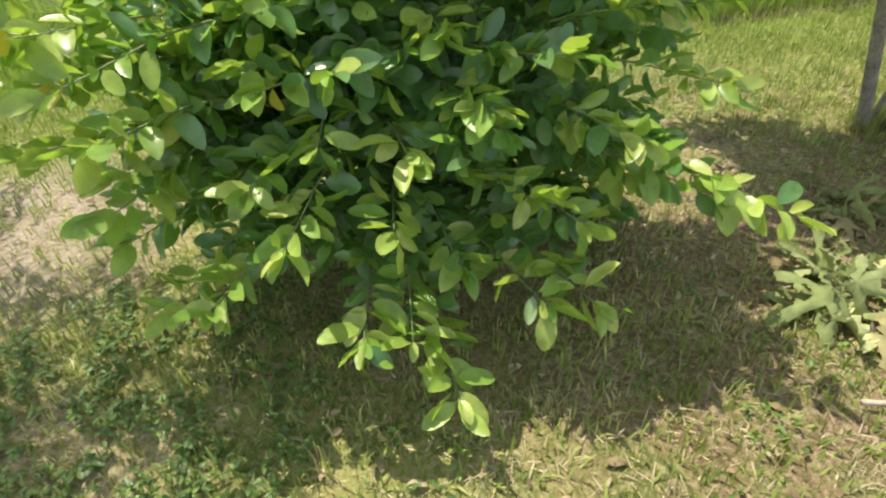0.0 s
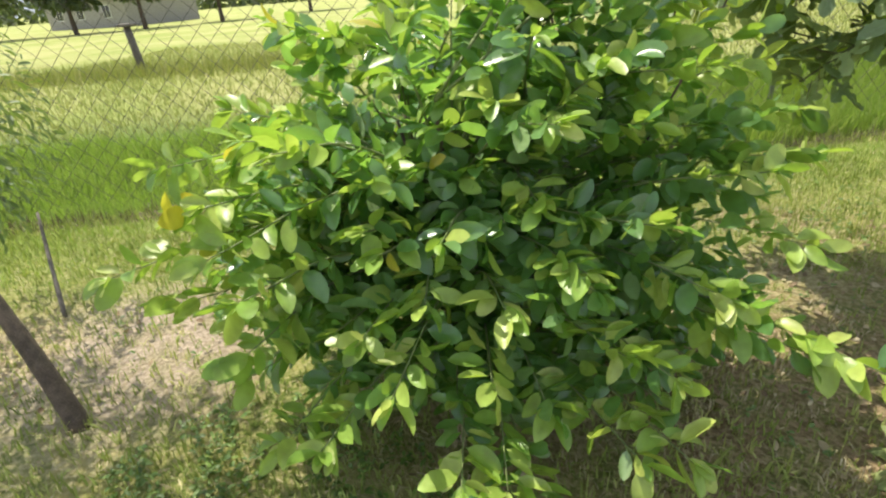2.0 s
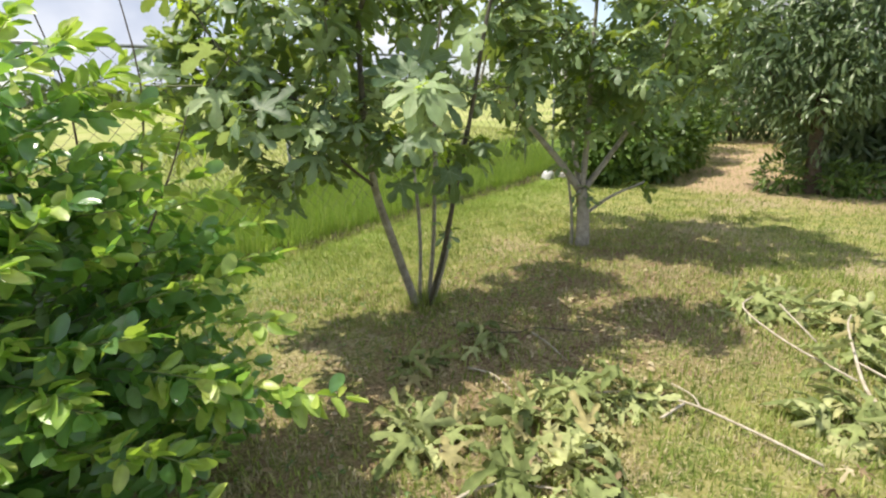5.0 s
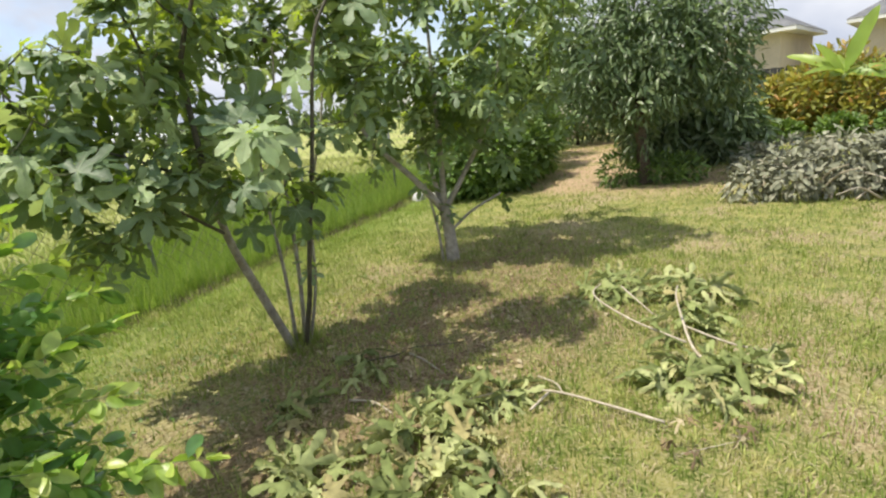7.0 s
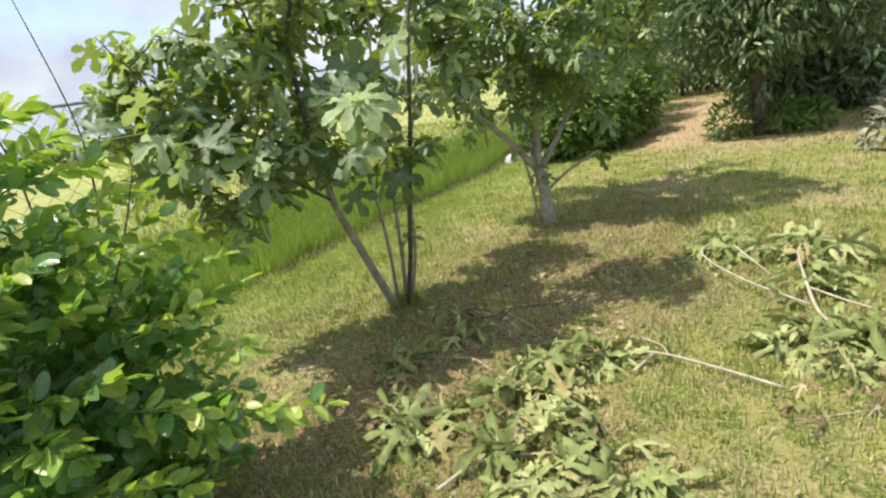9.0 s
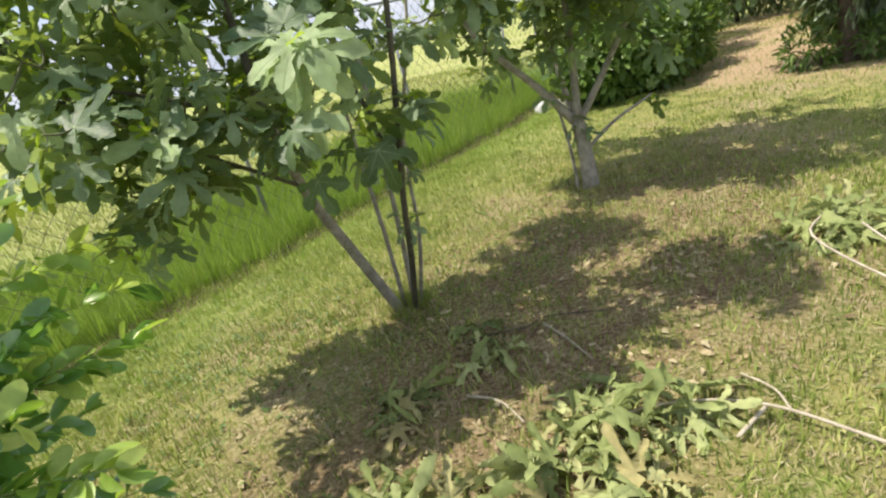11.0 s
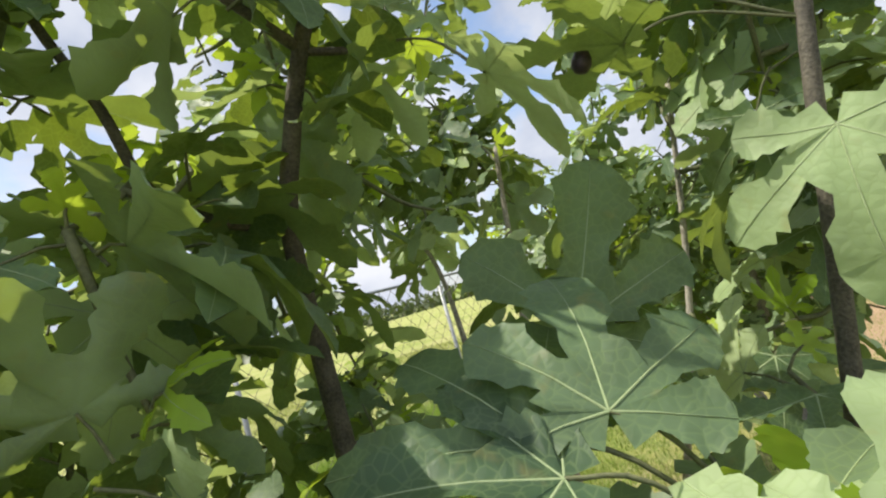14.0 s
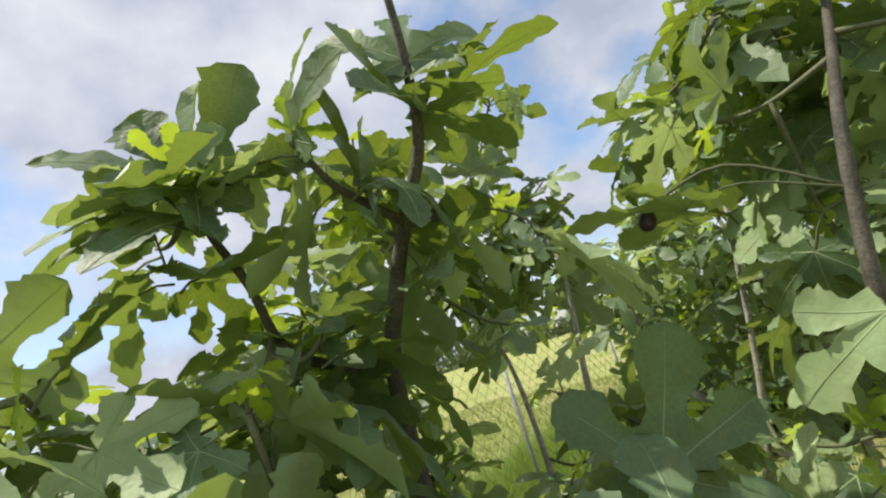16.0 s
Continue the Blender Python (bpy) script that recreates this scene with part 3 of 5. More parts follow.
def blades(name, region, count, height, width, mat, label, lean=0.5, clump=0.0, seed=1, flat=False, keep=None):
    rs = np.random.RandomState(seed)
    x = rs.uniform(region[0], region[1], count)
    y = rs.uniform(region[2], region[3], count)
    if keep is not None:
        k = np.array([keep(a, b, rs.rand()) for a, b in zip(x, y)])
        x, y = x[k], y[k]
    n = len(x)
    z = np.array([ground_height(a, b) for a, b in zip(x, y)])
    h = rs.uniform(height[0], height[1], n)
    if clump:
        h *= np.array([0.65 + clump * (0.5 + 0.5 * noise.noise(Vector((a * 1.3, b * 1.3, 3)))) for a, b in zip(x, y)])
    ang, tilt = rs.uniform(0, 2 * np.pi, n), np.abs(rs.normal(0, lean, n))
    if flat:
        tilt = np.full(n, 1.5)
        z = z + rs.uniform(0.002, 0.02, n)
    dx, dy = np.cos(ang), np.sin(ang)
    wv = rs.uniform(width[0], width[1], n) / 2
    wa = ang + np.pi / 2 + rs.normal(0, 0.5, n)
    sx, sy = np.cos(wa) * wv, np.sin(wa) * wv
    s, c = np.sin(np.minimum(tilt, 1.5)), np.cos(np.minimum(tilt, 1.5))
    mx, my, mz = x + dx * h * s * 0.4, y + dy * h * s * 0.4, z + h * (0.55 * (c * 0.6 + 0.4) if not flat else 0.02)
    tx, ty, tz = x + dx * h * s, y + dy * h * s, z + h * (c if not flat else 0.02)
    v = np.empty((n, 5, 3))
    v[:, 0] = np.stack([x - sx, y - sy, z - (0.004 if not flat else 0)], 1)
    v[:, 1] = np.stack([x + sx, y + sy, z - (0.004 if not flat else 0)], 1)
    v[:, 2] = np.stack([mx + sx * 0.8, my + sy * 0.8, mz], 1)
    v[:, 3] = np.stack([mx - sx * 0.8, my - sy * 0.8, mz], 1)
    v[:, 4] = np.stack([tx, ty, tz], 1)
    base = (np.arange(n) * 5)[:, None]
    quad, tri = base + np.array([0, 1, 2, 3]), base + np.array([3, 2, 4])
    loops = np.concatenate([quad, tri], 1).ravel()
    me = bpy.data.meshes.new(name)
    me.vertices.add(n * 5)
    me.vertices.foreach_set("co", v.ravel())
    me.loops.add(n * 7)
    me.loops.foreach_set("vertex_index", loops)
    me.polygons.add(n * 2)
    st = np.stack([np.arange(n) * 7, np.arange(n) * 7 + 4], 1).ravel()
    me.polygons.foreach_set("loop_start", st)
    me.materials.append(mat)
    me.update(calc_edges=True)
    ob = new(name, me)
    tagged(ob, label, "grass", kind="stuff")
    return ob


def on_lawn(thin):
    def keep(x, y, u):
        if y > edge_y(x) + 0.05:
            return False
        d = 0.5 + 0.5 * noise.noise(Vector((x * 1.1, y * 1.1, 5)))
        for cx, cy, r in ((-2.0, 1.95, 0.95), (2.9, 1.9, 1.2), (-0.1, 1.7, 0.6), (4.6, 2.3, 1.1), (1.5, 2.0, 0.9), (9.3, 3.6, 1.2), (10.8, 4.0, 1.4), (12.6, 4.7, 1.4), (9.6, 2.2, 1.2)):
            q = math.hypot(x - cx, y - cy) / r
            if q < 1.2:
                d *= 0.25 + 0.5 * q
        return u < d * thin
    return keep


blades("lawn_grass", (-4.2, 5.5, -0.9, 5.6), 190000, (0.02, 0.08), (0.004, 0.010), TURF, "short mown lawn grass, green and straw-coloured", 0.7, seed=3, keep=on_lawn(1.3))
blades("lawn_grass_far", (5.5, 15.0, -4.5, 7.5), 110000, (0.02, 0.065), (0.007, 0.013), TURF, "short lawn grass towards the garden path", 0.7, seed=4, keep=on_lawn(1.2))
def fading_lawn(x, y, u):
    """Grass that thins out evenly towards the far side of the garden."""
    fade = min(1.0, (x + 1.5) / 1.5, (8.5 - x) / 1.5, (y + 5.5) / 2.0)
    return on_lawn(1.3)(x, y, u / max(fade, 0.01))


blades("lawn_grass_side", (-1.5, 8.5, -5.5, -0.9), 140000, (0.02, 0.08), (0.005, 0.011), TURF, "short sunlit lawn grass", 0.7, seed=14, keep=fading_lawn)
blades("grass_clippings", (-3.5, 5.5, -0.9, 4.8), 34000, (0.03, 0.08), (0.002, 0.005), STRAW, "dry straw clippings lying on the lawn", seed=5, flat=True, keep=on_lawn(1.5))



def in_dry_patch(x, y, u):
    """Mats of dead grass lie in uneven patches on the drier side of the lawn."""
    if y > edge_y(x) - 1.0:
        return False
    a = noise.noise(Vector((x * 4.5, y * 4.5, 9))) + 0.6 * noise.noise(Vector((x * 11, y * 11, 4)))
    return u < (a - 0.12) * 3.0


blades("dry_grass", (-0.4, 6.6, -0.9, 3.6), 110000, (0.02, 0.06), (0.003, 0.007), STRAW, "pale mats of dead grass in patches on the lawn", 1.0, seed=25, keep=in_dry_patch)


def in_green_patch(x, y, u):
    """Lusher tufts stand in uneven patches among the thin grass."""
    if y > edge_y(x) - 0.2 or math.hypot(x - 1.8, y - 2.0) < 0.9:
        return False
    a = noise.noise(Vector((x * 2.3, y * 2.3, 14))) + 0.5 * noise.noise(Vector((x * 7, y * 7, 6)))
    return u < (a - 0.08) * 2.5


blades("green_grass", (0.6, 8.0, -1.6, 5.8), 70000, (0.025, 0.075), (0.003, 0.007), LUSH, "lusher green tufts in patches on the lawn", 0.75, seed=31, keep=in_green_patch)


def in_ditch(x, y, u):
    off = y - edge_y(x)
    return 0.24 < off < 3.2 and u < (1.0 if off > 0.5 else 0.6)


blades("ditch_grass", (-0.9, 11, 3.6, 11), 170000, (0.20, 0.50), (0.005, 0.011), TALL, "tall bright green grass growing in the ditch", 0.5, 1.1, seed=6, keep=in_ditch)
blades("ditch_grass_short", (-9, -0.9, 1.8, 9), 120000, (0.06, 0.20), (0.005, 0.010), TALL, "knee-high bright green grass in the shallow ditch", 0.6, 1.0, seed=16, keep=in_ditch)
# dead thatch whose dark colour also draws the shade line below the tall grass
blades("ditch_thatch", (-5, 11, 3.0, 8), 70000, (0.04, 0.16), (0.004, 0.009), SHADED_THATCH, "dead thatch along the ditch edge, colour darkened for shade", 0.9, 0.6, seed=26, keep=lambda x, y, u: -0.10 - 0.14 * u < y - edge_y(x) - 0.08 * noise.noise(Vector((x * 3, y * 3, 1))) < 0.34)
blades("bank_grass", (-5, 10, 1.2, 7), 150000, (0.025, 0.08), (0.003, 0.007), TALL, "longer green grass on the edge of the ditch", 0.6, 0.8, seed=12, keep=lambda x, y, u: -2.0 * u * u - 0.08 < y - edge_y(x) < -0.08)
blades("trunk_grass", (2.1, 2.75, 2.45, 3.1), 1700, (0.06, 0.22), (0.003, 0.006), TURF, "unmown grass tuft round the foot of the fig", 0.4, seed=13, keep=lambda x, y, u: math.hypot(x - 2.43, y - 2.78) < 0.08 + 0.16 * u)
blades("field_grass", (-14, 16, 6.0, 22), 60000, (0.06, 0.16), (0.012, 0.03), FIELD, "rough field grass beyond the ditch", 0.5, 0.6, seed=8, keep=lambda x, y, u: y - edge_y(max(-8, min(14, x))) > 3.3)


# ---------------------------------------------------------------- guava shrub
def make_guava():
    rng = random.Random(11)
    base = Vector((-0.25, 1.85, 0))
    owner = thing("guava_bush", base, "bushy green guava shrub with bright young leaf tips", "shrub")
    stems, twigs = Tubes(), Tubes()
    old, young, red = [], [], []
    # trunks
    tops = []
    for k in range(6):
        a = 2 * math.pi * k / 6 + 0.4
        r = rng.uniform(0.18, 0.46)
        top = base + Vector((math.cos(a) * r, math.sin(a) * r, rng.uniform(0.95, 1.35)))
        mid = base + Vector((math.cos(a) * r * 0.35, math.sin(a) * r * 0.35, 0.5))
        path = spline([base + Vector((math.cos(a) * 0.03, math.sin(a) * 0.03, -0.03)), mid, top], 5)
        t = Tubes()
        t.add(path, [0.017 - 0.011 * i / (len(path) - 1) for i in range(len(path))], 7)
        part("stem", t.mesh("stem", BARK_DARK, base), owner)
        tops.append(path)
    ends = []
    for i in range(255):
        h = rng.uniform(0.14, 1.62)
        if h > 1.2 and rng.random() < 0.3:
            continue
        a = rng.uniform(0, 2 * math.pi)
        r = 0.95 * math.sqrt(max(0.03, 1 - ((h - 0.70) / 1.0) ** 2)) * rng.uniform(0.6, 1.1)
        if math.cos(a) < -0.2:
            r *= 1.05
        ends.append(Vector((base.x + 0.06 + math.cos(a) * r, base.y + math.sin(a) * r * (0.88 if math.sin(a) > 0 else 0.66), h)))
    special = [(0.92, 1.15, 0.56), (0.70, 1.22, 0.60), (0.40, 1.04, 0.36), (0.26, 1.02, 0.38), (0.03, 1.14, 0.42), (-0.22, 0.90, 0.38), (0.02, 0.86, 0.20), (-0.60, 0.95, 0.46),
               (-1.22, 1.17, 0.88), (-1.05, 1.15, 0.8), (-0.95, 1.5, 1.1), (-0.85, 1.4, 1.2), (0.78, 1.42, 0.82), (0.66, 1.5, 1.02), (0.0, 1.34, 1.0), (0.06, 1.5, 1.2), (-0.5, 1.3, 0.95), (-0.25, 1.75, 1.55),
               (0.32, 1.81, 1.86), (0.45, 2.0, 1.75), (0.1, 2.1, 1.7), (0.62, 2.2, 1.62), (0.72, 1.95, 1.35), (1.0, 2.1, 1.05), (0.95, 1.85, 0.95), (0.9, 2.3, 1.2), (0.2, 2.0, 1.95), (0.45, 2.2, 1.9), (0.55, 2.35, 1.78), (0.6, 2.1, 1.5), (0.75, 2.3, 1.45), (-0.1, 2.1, 1.8), (0.0, 1.75, 1.7), (-0.1, 0.95, 0.33), (-0.9, 1.2, 0.5), (-0.85, 1.1, 0.65), (-0.75, 1.02, 0.4), (-1.0, 1.4, 0.6), (-1.1, 1.6, 0.8), (-0.4, 1.0, 0.6), (-0.95, 1.3, 0.95), (-1.0, 1.22, 1.05), (-0.9, 1.12, 0.95), (-1.15, 1.42, 1.12), (-0.8, 1.08, 0.85), (-0.7, 1.25, 1.2), (0.3, 1.3, 0.95), (0.5, 1.25, 0.75), (-0.1, 1.2, 0.75), (0.12, 1.22, 0.85), (-0.32, 1.18, 0.78), (0.22, 1.14, 0.64), (-0.14, 1.1, 0.58), (-0.5, 1.12, 0.7), (0.36, 1.16, 0.55)]
    ends = [Vector(s) for s in special] + ends
    up = Vector((0, 0, 1))
    for n, end in enumerate(ends):
        stem = tops[rng.randrange(6)]
        # leave the stem below the end, rise and arch over
        hs = max(0.12, min(1.3, end.z * rng.uniform(0.45, 0.8)))
        start = min(stem, key=lambda p: abs(p.z - hs))
        out = end - start
        mid = start + out * 0.55 + up * (0.10 * out.length + rng.uniform(0, 0.05))
        path = spline([start, mid, end], 6)
        twigs.add(path, [0.006 - 0.0042 * i / (len(path) - 1) for i in range(len(path))], 5)
        length = sum((path[i + 1] - path[i]).length for i in range(len(path) - 1))
        first = 0.30 if length > 0.3 else 0.12
        pairs = max(4, int(length * (1 - first) / 0.034))
        for k in range(pairs + 1):
            s = first + (1 - first) * k / pairs
            f = s * (len(path) - 1)
            i = min(int(f), len(path) - 2)
            p = path[i].lerp(path[i + 1], f - i)
            tan = (path[i + 1] - path[i]).normalized()
            side = tan.cross(up)
            side = side.normalized() if side.length > 0.1 else tan.orthogonal().normalized()
            if k % 2:
                side = (side + tan.cross(side) * rng.uniform(-0.9, 0.9)).normalized()
            tip = k >= pairs - 1
            for sg in (-1, 1):
                if not tip and rng.random() < 0.12:
                    continue
                d = (side * sg * (0.55 if tip else 0.95) + tan * (0.8 if tip else 0.5) + rand_dir(rng) * 0.62 + Vector((0, 0, -0.04))).normalized()
                nrm = (up * 0.75 + SUN_DIR * 0.2 + tan * rng.uniform(-0.3, 0.3) + rand_dir(rng) * 1.05).normalized()
                size = rng.uniform(0.075, 0.125) * (1.0 if tip and n < len(special) else 0.85 if tip else 1.0) * (0.7 + 0.3 * min(1, k / 2))
                at = p + d * 0.008
                if at.z < 0.05 or in_gap(at, 0.3):
                    continue
                item = (leaf_frame(at, d, nrm, size), rng.randrange(len(OVALS)))
                bright = n < len(special) and s > 0.72
                if tip and rng.random() < 0.1 and end.x < -0.3 and end.z > 0.9:
                    red.append(item)
                elif (bright and rng.random() < 0.85) or (tip and rng.random() < 0.28) or rng.random() < 0.035 or (end.z > 1.1 and s > 0.7 and rng.random() < 0.4) or (end.x < -0.35 and end.z > 0.7 and s > 0.6 and rng.random() < 0.35):
                    young.append(item)
                else:
                    old.append(item)
        if rng.random() < 0.5 or n < len(special):
            d = (path[-1] - path[-2]).normalized()
            for q in range(2):
                young.append((leaf_frame(path[-1], (d + rand_dir(rng) * 0.4).normalized(), (up + rand_dir(rng) * 0.5), rng.uniform(0.04, 0.07)), rng.randrange(len(OVALS))))
    tagged(part("branchwork", twigs.mesh("branchwork", TWIG_GREEN, base), owner), kind="stuff")
    front = lambda p: p.y < 1.32 or (p.x > 0.5 and p.y < 1.7)
    for placed, mat, lim in ((old, GUAVA, 170), (young, GUAVA_YOUNG, 110), (red, GUAVA_RED, 10)):
        meshes = [mesh_from("leaf", v, f, mat) for v, f in OVALS]
        put_leaves(owner, placed, OVALS, mat, meshes, front, base, lim)
    # long bare shoots above the crown
    for a, b, c in (((0.5, 2.2, 1.2), (0.62, 2.36, 1.75), (0.55, 2.37, 2.5)), ((0.3, 2.2, 1.2), (0.33, 2.35, 1.7), (0.25, 2.4, 2.2)), ((0.1, 2.1, 1.3), (0.02, 2.3, 1.8), (-0.1, 2.35, 2.25)), ((0.4, 1.9, 1.0), (0.62, 2.05, 1.35), (0.75, 2.1, 1.62))):
        t = Tubes()
        t.add(spline([a, b, c], 5), [0.006, 0.006, 0.005, 0.005, 0.005, 0.004, 0.004, 0.003, 0.003, 0.002, 0.0015], 5)
        part("shoot", t.mesh("shoot", BARK_DARK, base), owner, "thin bare brown shoot")
    return owner


make_guava()


# ---------------------------------------------------------------- fig trees
def fig_rosette(rng, tip, tan, n, sizes, old, young, pale, twigs, sunlit_rate=0.23, gap=0.46):
    """Leaves on long stalks round the end of a fig twig, the newest bright and small."""
    up = Vector((0, 0, 1))
    tan = tan.normalized()
    a0 = rng.uniform(0, 6.28)
    x = tan.orthogonal().normalized()
    y = tan.cross(x)
    for k in range(n):
        a = a0 + k * 2.4
        back = 0.025 * k
        s = tip - tan * back
        rad = x * math.cos(a) + y * math.sin(a)
        d = (rad * 0.95 + tan * max(-0.2, 0.6 - 0.12 * k) + Vector((0, 0, 0.1 - 0.05 * k))).normalized()
        stalk = rng.uniform(0.04, 0.09) * (0.5 if k < 1 else 1)
        e = s + d * stalk
        ld = (d + Vector((0, 0, -0.35 - 0.05 * k)) + rand_dir(rng) * 0.3).normalized()
        nrm = (up * 0.45 + rad * 0.35 + SUN_DIR * 0.35 + rand_dir(rng) * 0.6).normalized()
        size = rng.uniform(*sizes) * (0.45 if k == 0 else 0.75 if k == 1 else 1)
        if in_gap(e + ld * size * 0.5, gap) or e.z < 0.25:
            continue
        twigs.add([s, (s + e) / 2 + up * 0.006, e], [0.0028, 0.0022, 0.002], 4, cap=False)
        item = (leaf_frame(e, ld, nrm, size), rng.randrange(len(PALMS)))
        if k == 0:
            young.append(item)
        # a share of the leaves takes the sunlit-looking colour
        elif rng.random() < sunlit_rate:
            pale.append(item)
        else:
            old.append(item)


def limb(owner, pts, r0, r1, mat, name="branch", sides=8):
    path = spline(pts, 5)
    t = Tubes()
    t.add(path, [r0 + (r1 - r0) * i / (len(path) - 1) for i in range(len(path))], sides)
    part(name, t.mesh(name, mat, owner.location), owner)
    return path


def make_fig(base, stems, seed, label, crown, sizes, near, extra=(), n_leaves=(3, 6), placed_leaves=()):
    rng = random.Random(seed)
    base = Vector(base)
    owner = thing("fig_tree", base, label, "tree", "fig trees on the lawn")
    twigs = Tubes()
    old, young, pale = [], [], []
    paths = []
    for pts, r0, r1, mat in stems:
        paths.append(limb(owner, pts, r0, r1, mat, "trunk" if r0 > 0.025 else "branch"))
    joints = [(p, path[min(i + 1, len(path) - 1)] - path[i]) for path in paths for i, p in enumerate(path) if p.z > 0.75 and i < len(path) - 1]
    for at, along, nrm, size, shade in placed_leaves:
        at = Vector(at)
        # the last value, when set, picks the leaf colour lightened to look sunlit
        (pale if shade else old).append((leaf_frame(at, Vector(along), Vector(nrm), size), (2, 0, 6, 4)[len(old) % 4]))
        p, t = min(joints, key=lambda j: (j[0] - at).length)
        twigs.add(spline([p, p.lerp(at, 0.6) + Vector((0, 0, 0.03)), at], 4), 0.0025, 4, cap=False)
    firsts = (len(old), len(pale), 0)
    for path in paths:
        fig_rosette(rng, path[-1], path[-1] - path[-2], rng.randint(*n_leaves), sizes, old, young, pale, twigs, 0.2, 0.3)
    todo = [c for c in crown for _ in range(c[6])]
    for cx, cy, cz, rx, ry, rz, _n in todo:
        for _ in range(30):
            d = rand_dir(rng, -0.95, 1)
            q = rng.uniform(0.2, 1.0) ** 0.6
            end = Vector((cx + d.x * rx * q, cy + d.y * ry * q, cz + d.z * rz * q))
            if not in_gap(end, 0.56) and end.z > 0.5:
                break
        p, t = min(joints, key=lambda j: (j[0] - end).length)
        mid = p.lerp(end, 0.55) + Vector((0, 0, 0.08 * (end - p).length - 0.03))
        path = spline([p, mid, end], 4)
        if any(in_gap(w, 0.22) for w in path):
            continue
        twigs.add(path, [0.0062 - 0.0026 * i / (len(path) - 1) for i in range(len(path))], 5)
        joints += [(q, end - p) for q in path[2::2]]
        fig_rosette(rng, end, path[-1] - path[-2] + Vector((0, 0, 0.02)), rng.randint(*n_leaves), sizes, old, young, pale, twigs)
        if (end - p).length > 0.35:
            i = len(path) // 2
            fig_rosette(rng, path[i], path[i + 1] - path[i], 3, sizes, old, [], pale, twigs)
    for at, tan, n, sz, rate in extra:
        fig_rosette(rng, Vector(at), Vector(tan), n, sz, old, young, pale, twigs, rate, 0.2)
        p, t = min(joints, key=lambda j: (j[0] - Vector(at)).length)
        twigs.add(spline([p, p.lerp(Vector(at), 0.6), Vector(at)], 4), 0.005, 5)
    tagged(part("branchwork", twigs.mesh("branchwork", FIG_TWIG, base), owner), kind="stuff")
    for placed, mat, lim, first in ((old, FIG, 180, firsts[0]), (pale, FIG_SUNLIT, 80, firsts[1]), (young, FIG_YOUNG, 30, 0)):
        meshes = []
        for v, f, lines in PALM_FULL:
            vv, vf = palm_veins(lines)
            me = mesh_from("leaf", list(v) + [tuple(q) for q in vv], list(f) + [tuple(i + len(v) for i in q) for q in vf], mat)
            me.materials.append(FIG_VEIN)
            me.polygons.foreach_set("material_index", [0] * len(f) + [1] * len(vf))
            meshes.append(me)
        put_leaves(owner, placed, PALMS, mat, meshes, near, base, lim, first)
    return owner


